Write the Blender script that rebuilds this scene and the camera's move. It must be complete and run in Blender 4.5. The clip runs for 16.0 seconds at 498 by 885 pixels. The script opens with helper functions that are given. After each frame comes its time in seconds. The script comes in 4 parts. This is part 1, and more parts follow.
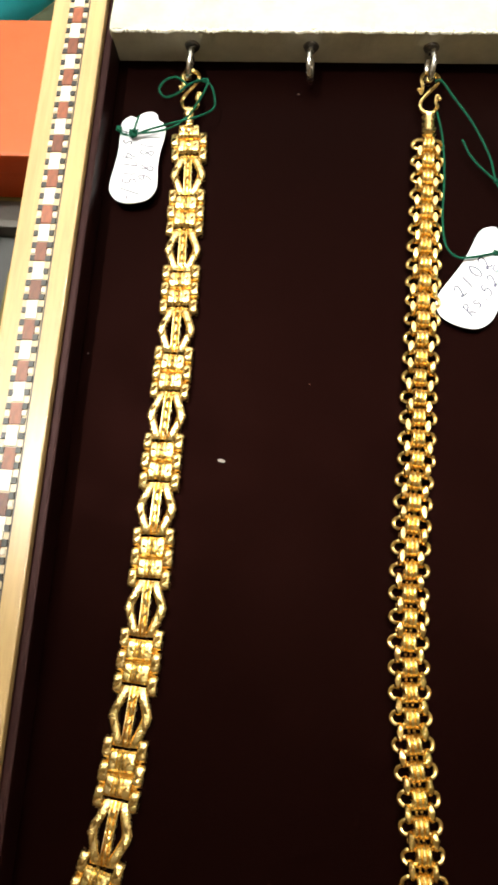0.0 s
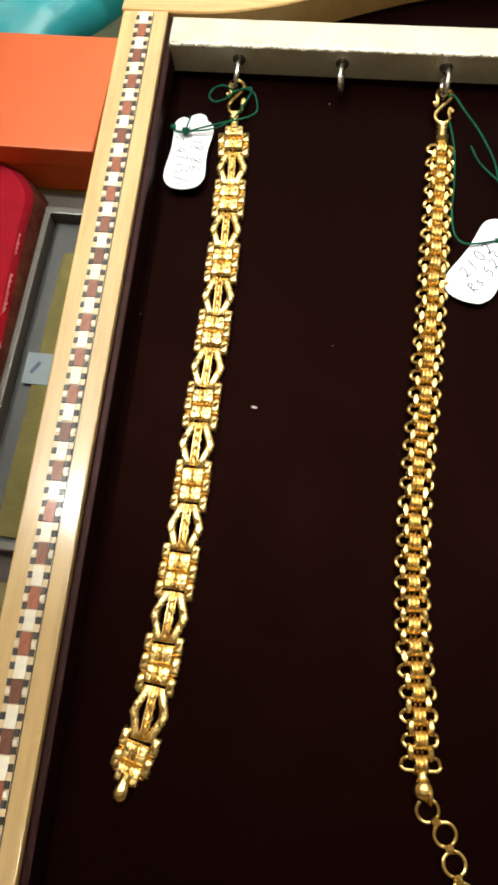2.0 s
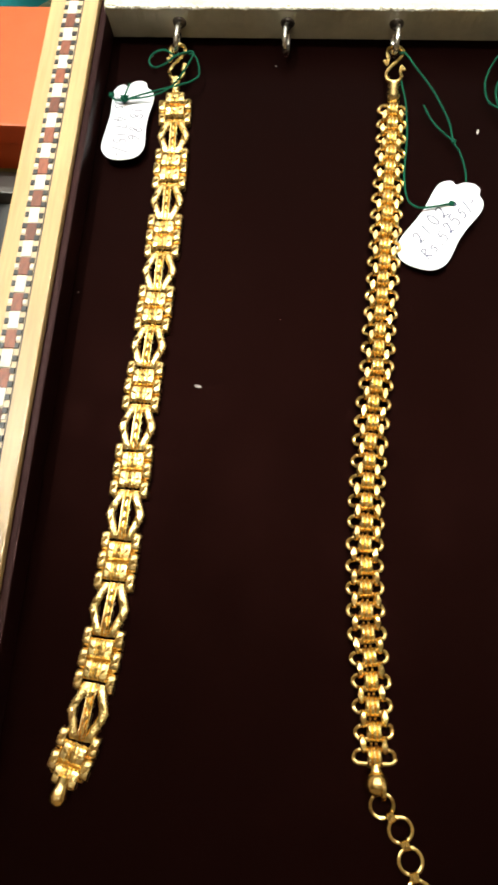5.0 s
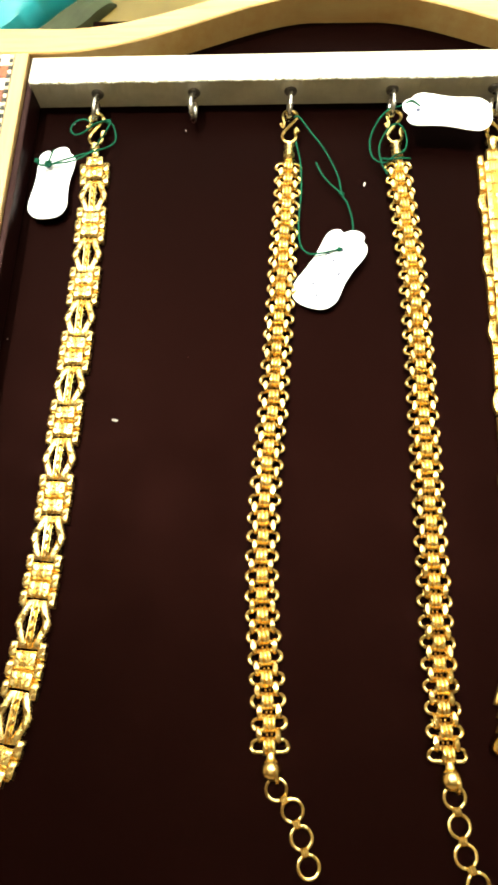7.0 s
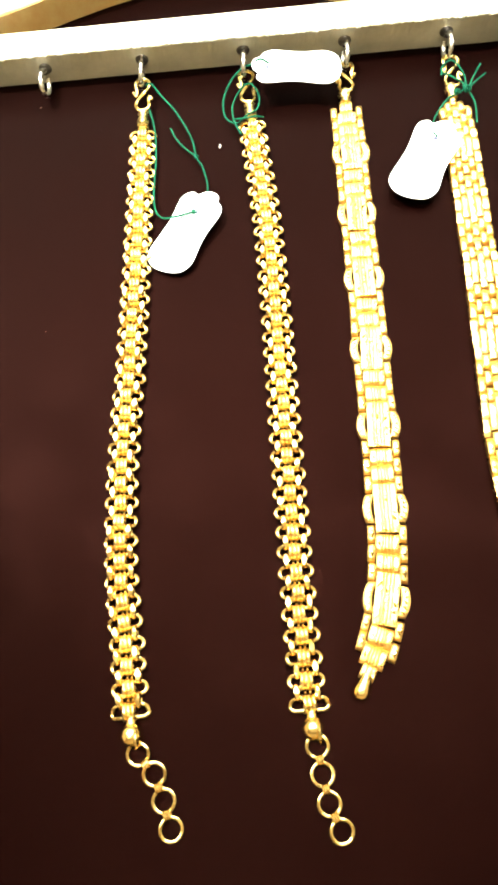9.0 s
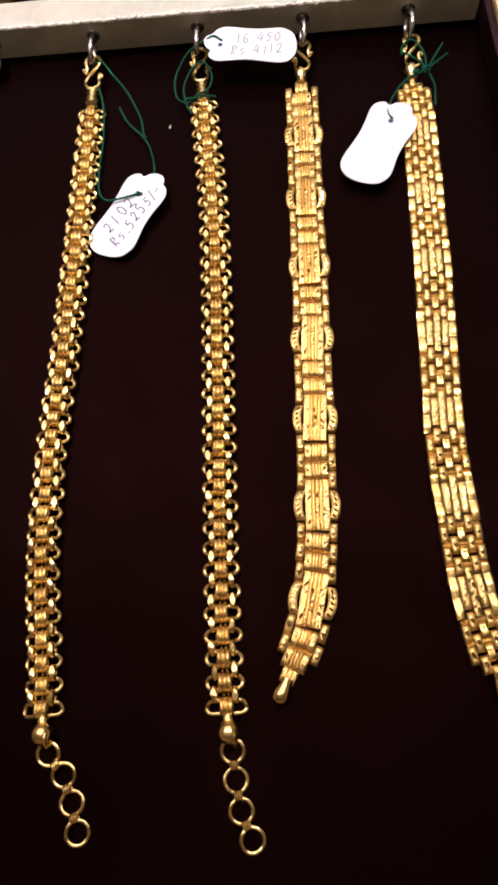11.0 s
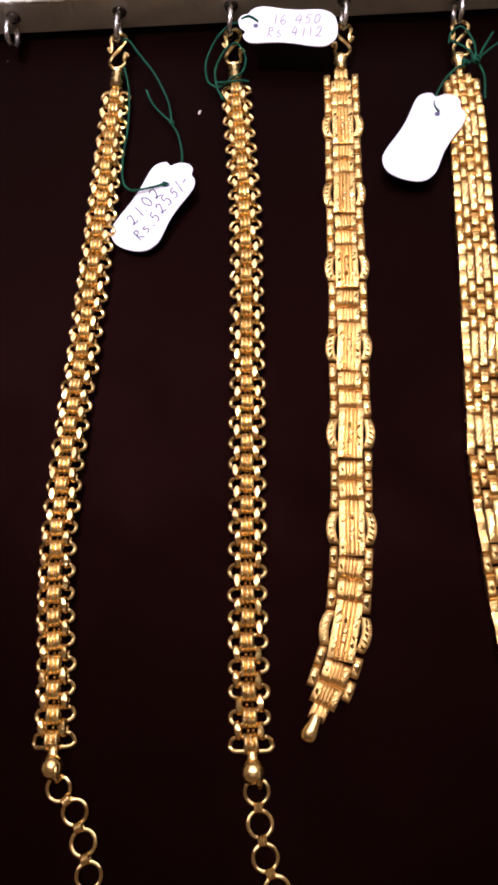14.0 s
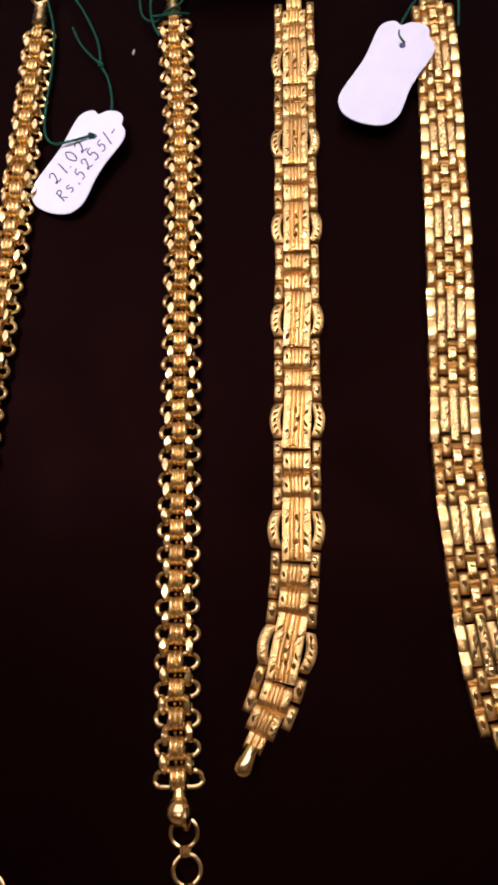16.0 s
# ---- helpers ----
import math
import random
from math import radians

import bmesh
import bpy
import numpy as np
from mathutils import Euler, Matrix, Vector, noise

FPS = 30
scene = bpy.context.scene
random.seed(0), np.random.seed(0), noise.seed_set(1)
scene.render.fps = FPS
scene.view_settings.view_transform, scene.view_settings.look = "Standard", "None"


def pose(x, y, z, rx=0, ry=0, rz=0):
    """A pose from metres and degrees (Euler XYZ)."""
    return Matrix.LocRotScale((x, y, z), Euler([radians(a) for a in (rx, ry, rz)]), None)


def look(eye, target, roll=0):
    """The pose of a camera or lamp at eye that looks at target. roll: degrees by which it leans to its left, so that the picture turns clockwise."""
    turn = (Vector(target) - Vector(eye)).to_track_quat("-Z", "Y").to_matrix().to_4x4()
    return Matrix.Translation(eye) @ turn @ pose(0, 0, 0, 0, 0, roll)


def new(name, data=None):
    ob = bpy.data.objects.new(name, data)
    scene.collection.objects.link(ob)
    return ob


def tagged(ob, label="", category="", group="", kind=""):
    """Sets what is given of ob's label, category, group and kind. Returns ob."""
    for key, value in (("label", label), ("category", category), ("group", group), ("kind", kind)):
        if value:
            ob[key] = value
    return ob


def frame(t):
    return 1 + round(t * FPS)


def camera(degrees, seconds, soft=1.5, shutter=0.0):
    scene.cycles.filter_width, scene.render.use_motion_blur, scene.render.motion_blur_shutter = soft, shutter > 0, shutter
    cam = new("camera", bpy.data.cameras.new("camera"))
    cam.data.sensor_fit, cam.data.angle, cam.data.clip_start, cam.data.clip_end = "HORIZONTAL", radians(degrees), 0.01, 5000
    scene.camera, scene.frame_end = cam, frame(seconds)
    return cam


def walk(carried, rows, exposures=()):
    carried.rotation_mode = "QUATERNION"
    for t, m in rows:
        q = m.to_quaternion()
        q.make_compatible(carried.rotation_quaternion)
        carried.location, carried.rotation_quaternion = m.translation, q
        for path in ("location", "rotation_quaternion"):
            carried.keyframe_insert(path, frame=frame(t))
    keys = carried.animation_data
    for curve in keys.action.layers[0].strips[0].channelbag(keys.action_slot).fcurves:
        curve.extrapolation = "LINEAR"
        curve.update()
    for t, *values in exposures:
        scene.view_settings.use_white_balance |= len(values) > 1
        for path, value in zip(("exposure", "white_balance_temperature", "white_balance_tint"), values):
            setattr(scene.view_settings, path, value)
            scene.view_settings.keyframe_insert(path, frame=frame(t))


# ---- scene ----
cam = camera(38.0, 16.0, soft=3.2)
METRES, EYE, TURN = 0.27, 0.19, 7.8
EXPOSURES = [(0, 0.75, 6100, 2), (0.5, 0.62, 6100, 2), (2.2, 0.52, 6100, 2), (3.0, 0.27, 6150, 6), (4.5, 0.22, 6100, 6), (4.8, 0.3, 6050, 4), (5.0, 0.7, 6000, 2), (5.2, 0.8, 6000, 0),
             (7.3, 1.55, 6450, -7), (8.2, 1.65, 6450, -7), (8.5, 2.5, 6150, -7), (8.9, 2.7, 6150, -7), (9.1, 2.4, 6300, -7),
             (9.5, 1.45, 6600, -5), (9.7, 1.15, 6600, -4), (11.8, -0.08, 5600, 36), (13.4, -0.05, 5600, 36), (14.2, 0.2, 5600, 36), (14.6, 0.05, 5600, 36), (16, -0.22, 5600, 38)]
PATH = [
    (0.0, (0.04078, 0.03384, 0.16777), (-0.12455, 0.60456, -1.74193), -11.776),
    (0.2, (0.04418, 0.02602, 0.17217), (-0.15811, 0.58970, -1.73606), -15.056),
    (0.5, (0.04427, 0.01526, 0.17643), (-0.13680, 0.61503, -1.72291), -12.011),
    (1.0, (0.04170, 0.01248, 0.17677), (-0.14809, 0.60618, -1.72362), -11.743),
    (1.5, (0.04279, 0.00877, 0.18081), (-0.13294, 0.63437, -1.71068), -9.636),
    (2.0, (0.03790, 0.00341, 0.18592), (-0.14443, 0.66097, -1.69407), -8.878),
    (2.5, (0.03367, 0.00184, 0.18437), (-0.16362, 0.64554, -1.69891), -9.871),
    (3.0, (0.03257, 0.00574, 0.18126), (-0.15260, 0.63611, -1.70775), -9.036),
    (3.5, (0.03509, 0.01120, 0.17650), (-0.16548, 0.61731, -1.71887), -11.567),
    (4.0, (0.03312, 0.00882, 0.17585), (-0.16083, 0.61390, -1.72053), -10.966),
    (4.5, (0.03512, 0.00557, 0.17567), (-0.15955, 0.61652, -1.71875), -11.043),
    (5.0, (0.05133, 0.00586, 0.17461), (-0.12618, 0.63871, -1.71431), -10.755),
    (5.2, (0.06137, 0.00669, 0.17273), (-0.14133, 0.63623, -1.71475), -13.996),
    (7.3, (0.07728, -0.00143, 0.19398), (-0.06209, 0.71333, -1.66873), -8.721),
    (7.5, (0.07930, -0.00211, 0.19209), (-0.05581, 0.71130, -1.67145), -8.670),
    (8.0, (0.08337, -0.00285, 0.18560), (-0.06156, 0.69335, -1.68371), -10.133),
    (8.5, (0.09179, -0.00468, 0.17947), (-0.09334, 0.67983, -1.69060), -14.633),
    (8.7, (0.09962, -0.00645, 0.18199), (-0.06819, 0.70372, -1.68014), -13.989),
    (9.0, (0.11110, -0.00971, 0.18313), (-0.00794, 0.71419, -1.67746), -11.584),
    (9.5, (0.12236, -0.01823, 0.18540), (-0.00361, 0.71402, -1.67146), -12.364),
    (9.7, (0.12980, -0.02243, 0.18416), (-0.02653, 0.69421, -1.67648), -15.335),
    (11.8, (0.13237, 0.00042, 0.17353), (-0.01569, 0.69746, -1.69521), -11.974),
    (12.0, (0.13282, 0.00017, 0.17609), (-0.01563, 0.70572, -1.68943), -11.956),
    (12.5, (0.12877, 0.00462, 0.17073), (-0.00219, 0.68206, -1.70649), -10.611),
    (12.6, (0.12901, 0.00884, 0.16878), (-0.00720, 0.64981, -1.72082), -11.669),
    (13.0, (0.13057, 0.01230, 0.16772), (-0.01416, 0.66487, -1.71728), -12.086),
    (13.5, (0.12589, 0.01249, 0.16832), (-0.01163, 0.66196, -1.71829), -11.218),
    (14.0, (0.12271, 0.00384, 0.16687), (-0.02367, 0.66377, -1.71544), -11.730),
    (14.2, (0.13084, 0.00389, 0.16686), (0.01233, 0.62950, -1.72907), -11.504),
    (14.5, (0.14348, 0.00516, 0.16253), (-0.00683, 0.66295, -1.72021), -14.433),
    (15.0, (0.14192, 0.01362, 0.15635), (-0.01926, 0.62433, -1.74129), -15.144),
    (15.5, (0.14052, 0.01716, 0.14886), (-0.01518, 0.59355, -1.75994), -15.074),
    (16.0, (0.13820, 0.01629, 0.14687), (-0.04564, 0.58149, -1.76278), -17.904),
]
walk(cam, [(t, look(eye, target, roll)) for t, eye, target, roll in PATH], EXPOSURES)

# ---- world and lights ----
MM = 0.001
world = bpy.data.worlds.new("world")
world.use_nodes = True
scene.world = world
world.node_tree.nodes["Background"].inputs[0].default_value = (1.0, 0.86, 0.68, 1)
world.node_tree.nodes["Background"].inputs[1].default_value = 0.02

COUNTER = -0.044
FLOOR = -0.95
CEILING = 1.75


def spot_lamp(name, eye, target, watts, degrees, blend, size, colour):
    lamp = bpy.data.lights.new(name, "SPOT")
    lamp.energy, lamp.spot_size, lamp.spot_blend = watts, radians(degrees), blend
    lamp.shadow_soft_size, lamp.color = size, colour
    ob = new(name, lamp)
    ob.matrix_world = look(eye, target)
    return ob


KEY = (-0.58, 0.44, 1.70)
spot_lamp("key_spot_lamp", KEY, (0.05, 0.20, 0), 110, 12.0, 1.0, 0.035, (1.0, 0.93, 0.82))
# Fill lamp added on the right, where no source is known.
SIDE = (0.62, 0.50, 1.70)
spot_lamp("added_side_fill", SIDE, (0.14, 0.16, 0), 20, 14, 1.0, 0.035, (1.0, 0.93, 0.82))


# ---- materials ----
def material(name, colour, rough=0.5, metal=0.0, vary=0.15, scale=60.0, bump=0.0, bump_scale=400.0,
             coat=0.0, stretch=(1, 1, 1), second=None, piece=0.0, emit=0.0, sheen=0.0, rough_vary=0.0,
             detail=6.0, alpha_trans=0.0, specular=0.5, tint=(1, 1, 1)):
    m = bpy.data.materials.new(name)
    m.use_nodes = True
    nt = m.node_tree
    n, link = nt.nodes, nt.links
    b = n["Principled BSDF"]
    b.inputs["Roughness"].default_value = rough
    b.inputs["Metallic"].default_value = metal
    b.inputs["Coat Weight"].default_value = coat
    b.inputs["Coat Roughness"].default_value = 0.12
    b.inputs["Sheen Weight"].default_value = sheen
    b.inputs["Specular IOR Level"].default_value = specular
    b.inputs["Specular Tint"].default_value = (*tint, 1)
    b.inputs["Transmission Weight"].default_value = alpha_trans
    tc = n.new("ShaderNodeTexCoord")
    mp = n.new("ShaderNodeMapping")
    mp.inputs["Scale"].default_value = stretch
    link.new(tc.outputs["Object"], mp.inputs["Vector"])
    big = n.new("ShaderNodeTexNoise")
    big.inputs["Scale"].default_value = scale
    big.inputs["Detail"].default_value = detail
    big.inputs["Roughness"].default_value = 0.65
    link.new(mp.outputs[0], big.inputs["Vector"])
    ramp = n.new("ShaderNodeValToRGB")
    ramp.color_ramp.elements[0].position = 0.3
    ramp.color_ramp.elements[1].position = 0.72
    lo = second or tuple(c * (1 - vary) for c in colour)
    hi = tuple(min(1.0, c * (1 + vary)) for c in colour)
    ramp.color_ramp.elements[0].color = (*lo, 1)
    ramp.color_ramp.elements[1].color = (*hi, 1)
    link.new(big.outputs["Fac"], ramp.inputs[0])
    out = ramp.outputs[0]
    if piece:
        info = n.new("ShaderNodeObjectInfo")
        hsv = n.new("ShaderNodeHueSaturation")
        mr = n.new("ShaderNodeMapRange")
        mr.inputs["To Min"].default_value, mr.inputs["To Max"].default_value = 1 - piece, 1 + piece
        link.new(info.outputs["Random"], mr.inputs["Value"])
        link.new(mr.outputs[0], hsv.inputs["Value"])
        link.new(out, hsv.inputs["Color"])
        out = hsv.outputs[0]
    link.new(out, b.inputs["Base Color"])
    if rough_vary:
        rn = n.new("ShaderNodeTexNoise")
        rn.inputs["Scale"].default_value = scale * 3
        link.new(tc.outputs["Object"], rn.inputs["Vector"])
        rr = n.new("ShaderNodeMapRange")
        rr.inputs["From Min"].default_value, rr.inputs["From Max"].default_value = 0.3, 0.7
        rr.inputs["To Min"].default_value, rr.inputs["To Max"].default_value = max(0.02, rough - rough_vary), rough + rough_vary
        link.new(rn.outputs["Fac"], rr.inputs["Value"])
        link.new(rr.outputs[0], b.inputs["Roughness"])
    if bump:
        fine = n.new("ShaderNodeTexNoise")
        fine.inputs["Scale"].default_value = bump_scale
        fine.inputs["Detail"].default_value = 4
        link.new(mp.outputs[0], fine.inputs["Vector"])
        bn = n.new("ShaderNodeBump")
        bn.inputs["Strength"].default_value = bump
        bn.inputs["Distance"].default_value = 0.0004
        link.new(fine.outputs["Fac"], bn.inputs["Height"])
        link.new(bn.outputs[0], b.inputs["Normal"])
    if emit:
        b.inputs["Emission Color"].default_value = (*colour, 1)
        b.inputs["Emission Strength"].default_value = emit
    return m


GOLD = (0.97, 0.70, 0.27)
gold = material("polished_gold", GOLD, 0.17, 1, 0.07, 300, 0.05, 1500, piece=0.08, rough_vary=0.07)
gold_satin = material("satin_gold", (0.76, 0.50, 0.165), 0.36, 1, 0.10, 300, 0.28, 2200, piece=0.10, rough_vary=0.12)
gold_soft = material("soft_gold", (0.97, 0.715, 0.30), 0.24, 1, 0.06, 300, 0.10, 2500, piece=0.08, rough_vary=0.08)
gold_edge = material("edge_gold", (0.80, 0.53, 0.17), 0.22, 1, 0.10, 300, 0.08, 1500, piece=0.10, rough_vary=0.08)
gold_cut = material("cut_gold", (0.98, 0.72, 0.30), 0.07, 1, 0.03, 200)
# Darker gold: shade between the links put into the colour of pins and grains.
gold_shaded = material("shaded_recess_gold", (0.62, 0.36, 0.09), 0.42, 1, 0.2, 300, 0.1, 1500)
steel = material("steel", (0.60, 0.58, 0.55), 0.22, 1, 0.12, 400, 0.06, 1200, rough_vary=0.1)
steel_dark = material("tarnished_steel", (0.20, 0.18, 0.17), 0.35, 1, 0.3, 500, 0.1, 1500)
board = material("maroon_board", (0.0012, 0.0002, 0.00015), 0.46, 0, 0.25, 22, 0.10, 1400, specular=0.036, tint=(1.0, 0.30, 0.25), rough_vary=0.05)
lining = material("maroon_lining", (0.008, 0.0013, 0.0014), 0.45, 0, 0.25, 40, 0.08, 900, specular=0.2, tint=(1.0, 0.6, 0.6))
wood = material("varnished_maple", (0.51, 0.35, 0.15), 0.30, 0, 0.10, 45, 0.05, 500, coat=0.5, stretch=(9, 0.6, 3),
                second=(0.41, 0.27, 0.11), rough_vary=0.015)
wood_arch = material("varnished_maple_arch", (0.51, 0.35, 0.15), 0.30, 0, 0.10, 45, 0.05, 500, coat=0.5,
                     stretch=(0.6, 9, 3), second=(0.48, 0.27, 0.09), rough_vary=0.015)
cream_inlay = material("inlay_cream", (0.58, 0.44, 0.26), 0.3, 0, 0.15, 300, coat=0.5)
white_inlay = material("inlay_white", (0.70, 0.65, 0.55), 0.35, 0, 0.10, 500, coat=0.25, piece=0.10)
brown_inlay = material("inlay_brown", (0.20, 0.052, 0.020), 0.4, 0, 0.35, 700, coat=0.15, piece=0.45, stretch=(3, 0.6, 1))
black_inlay = material("inlay_black", (0.024, 0.020, 0.020), 0.4, 0, 0.3, 300, coat=0.1, piece=0.3)
paint = material("cream_paint", (0.53, 0.50, 0.41), 0.5, 0, 0.10, 90, 0.35, 500, second=(0.41, 0.385, 0.31), rough_vary=0.1)
paint_rough = material("chipped_paint", (0.78, 0.74, 0.64), 0.6, 0, 0.1, 200, 0.5, 900)
paper = material("white_paper", (0.67, 0.69, 0.74), 0.55, 0, 0.03, 150, 0.06, 900)
faint_ink = material("faint_grey_ink", (0.26, 0.25, 0.30), 0.6, 0, 0.3, 400)
ink = material("blue_black_ink", (0.05, 0.05, 0.11), 0.6, 0, 0.3, 400)
pencil = material("grey_ink", (0.10, 0.09, 0.13), 0.6, 0, 0.3, 400)
thread = material("green_thread", (0.002, 0.058, 0.030), 0.8, 0, 0.3, 900, 0.6, 2500, specular=0.2)
orange_card = material("orange_card", (0.56, 0.088, 0.010), 0.5, 0, 0.05, 30, 0.06, 900, rough_vary=0.06)
red_velvet = material("red_velvet", (0.25, 0.004, 0.014), 0.85, 0, 0.22, 50, 0.4, 1800, specular=0.12)
worn = material("worn_pink_cloth", (0.33, 0.12, 0.11), 0.9, 0, 0.25, 260, 0.5, 1500, second=(0.22, 0.008, 0.018), stretch=(1, 0.4, 1))
dark_red = material("dark_red_side", (0.085, 0.026, 0.014), 0.8, 0, 0.4, 160, 0.4, 900, second=(0.045, 0.006, 0.005), specular=0.15)
teal = material("teal_plastic", (0.024, 0.29, 0.35), 0.35, 0, 0.2, 25, 0.1, 200)
green_dark = material("dark_green_shade", (0.035, 0.045, 0.018), 0.8, 0, 0.3, 60, 0.4, 900)
olive = material("olive_laminate", (0.15, 0.105, 0.022), 0.38, 0, 0.22, 14, 0.06, 500, rough_vary=0.1)
grey_plastic = material("grey_plastic", (0.026, 0.026, 0.028), 0.5, 0, 0.2, 60, 0.06, 500)
counter_shade_grey = material("shaded_counter_grey", (0.040, 0.027, 0.021), 0.55, 0, 0.2, 40, 0.15, 900)
clear_rim = material("frosted_plastic", (0.085, 0.074, 0.066), 0.22, 0, 0.08, 60)
olive_felt = material("olive_felt", (0.125, 0.105, 0.030), 0.9, 0, 0.25, 120, 0.4, 1500)
label_blue = material("pale_blue_paper", (0.17, 0.21, 0.24), 0.6, 0, 0.06, 100)
dust = material("dust_fleck", (0.34, 0.30, 0.28), 0.7, 0, 0.1, 900)
wall_paint = material("wall_paint", (0.46, 0.37, 0.26), 0.8, 0, 0.1, 3)
ceiling_paint = material("ceiling_paint", (0.66, 0.60, 0.50), 0.85, 0, 0.06, 3)
floor_tile = material("floor_tile", (0.34, 0.28, 0.22), 0.35, 0, 0.15, 4)
lamp_glow = material("lamp_glow", (1.0, 0.94, 0.84), 0.5, 0, 0.0, 5, emit=1.5)
key_glow = material("spot_glow", (1.0, 0.90, 0.74), 0.5, 0, 0.0, 5, emit=330)
lamp_metal = material("lamp_housing", (0.5, 0.5, 0.5), 0.4, 1, 0.1, 20)


# ---- mesh helpers ----
def mesh_of(name, bm, mats, smooth=False):
    me = bpy.data.meshes.new(name)
    bmesh.ops.recalc_face_normals(bm, faces=bm.faces)
    bm.to_mesh(me)
    bm.free()
    for m in mats if isinstance(mats, (list, tuple)) else [mats]:
        me.materials.append(m)
    if smooth:
        me.shade_smooth()
        me.set_sharp_from_angle(angle=radians(38))
    return me


def put(name, me, parent=None, m=None, label=""):
    ob = new(name, me)
    if parent:
        ob.parent = parent
    if m is not None:
        ob.matrix_local = m
    if label:
        ob["label"] = label
    return ob


def part(name, bm, mats, parent=None, label="", smooth=False, m=None):
    return put(name, mesh_of(name, bm, mats, smooth), parent, m, label)


def thing(name, label, category, group="", at=(0, 0, 0)):
    ob = new(name)
    ob.empty_display_size = 0.01
    ob.location = at
    return tagged(ob, label, category, group)


def box(bm, x0, x1, y0, y1, z0, z1, bevel=0.0, segments=2, mat=0):
    vs = [bm.verts.new((x, y, z)) for z in (z0, z1) for y in (y0, y1) for x in (x0, x1)]
    fs = [bm.faces.new([vs[i] for i in q]) for q in
          ((0, 2, 3, 1), (4, 5, 7, 6), (0, 1, 5, 4), (2, 6, 7, 3), (0, 4, 6, 2), (1, 3, 7, 5))]
    for f in fs:
        f.material_index = mat
    if bevel:
        es = list({e for f in fs for e in f.edges})
        r = bmesh.ops.bevel(bm, geom=es, offset=bevel, segments=segments, profile=0.6, affect="EDGES")
        for f in r["faces"]:
            f.material_index = mat
    return fs


def spline(points, step):
    """A smooth line through the points, cut into even steps."""
    p = [Vector(q) for q in points]
    p = [2 * p[0] - p[1]] + p + [2 * p[-1] - p[-2]]
    fine = []
    for a, b, c, d in zip(p, p[1:], p[2:], p[3:]):
        for k in range(24):
            t = k / 24
            fine.append(0.5 * (2 * b + (c - a) * t + (2 * a - 5 * b + 4 * c - d) * t * t + (3 * b - a - 3 * c + d) * t ** 3))
    fine.append(p[-2])
    length = [0.0]
    for a, b in zip(fine, fine[1:]):
        length.append(length[-1] + (b - a).length)
    n = max(2, round(length[-1] / step))
    out, j = [], 0
    for k in range(n + 1):
        s = length[-1] * k / n
        while j < len(fine) - 2 and length[j + 1] < s:
            j += 1
        f = (s - length[j]) / max(1e-9, length[j + 1] - length[j])
        out.append(fine[j].lerp(fine[j + 1], min(1, max(0, f))))
    return out


def tube(bm, pts, r, closed=False, n=6, mat=0, flat=1.0, radii=None):
    pts = [Vector(p) for p in pts]
    count = len(pts)
    rings, up = [], None
    for i, p in enumerate(pts):
        a = pts[(i - 1) % count] if closed or i else p
        b = pts[(i + 1) % count] if closed or i < count - 1 else p
        d = (b - a).normalized()
        if up is None:
            up = Vector((0, 0, 1)) if abs(d.z) < 0.9 else Vector((1, 0, 0))
        up = (up - d * up.dot(d)).normalized()
        side = d.cross(up)
        rr = radii[i] if radii else r
        rings.append([bm.verts.new(p + rr * (math.cos(2 * math.pi * k / n) * side + flat * math.sin(2 * math.pi * k / n) * up))
                      for k in range(n)])
    for i in range(count if closed else count - 1):
        a, b = rings[i], rings[(i + 1) % count]
        for k in range(n):
            bm.faces.new((a[k], a[(k + 1) % n], b[(k + 1) % n], b[k])).material_index = mat
    if not closed:
        bm.faces.new(rings[0]).material_index = mat
        bm.faces.new(rings[-1]).material_index = mat


def ring_points(centre, radius, axis, count=16, squash=1.0):
    c = Vector(centre)
    out = []
    for k in range(count):
        a = 2 * math.pi * k / count
        u, v = radius * math.cos(a), radius * squash * math.sin(a)
        out.append(c + Vector({"x": (0, u, v), "y": (u, 0, v), "z": (u, v, 0)}[axis]))
    return out


def lathe(bm, profile, n=14, mat=0):
    """A turned shape along y from rows of (y, radius)."""
    rings = [[bm.verts.new((r * math.cos(2 * math.pi * k / n), y, r * math.sin(2 * math.pi * k / n))) for k in range(n)]
             for y, r in profile]
    for a, b in zip(rings, rings[1:]):
        for k in range(n):
            bm.faces.new((a[k], a[(k + 1) % n], b[(k + 1) % n], b[k])).material_index = mat
    bm.faces.new(rings[0]).material_index = mat
    bm.faces.new(rings[-1]).material_index = mat


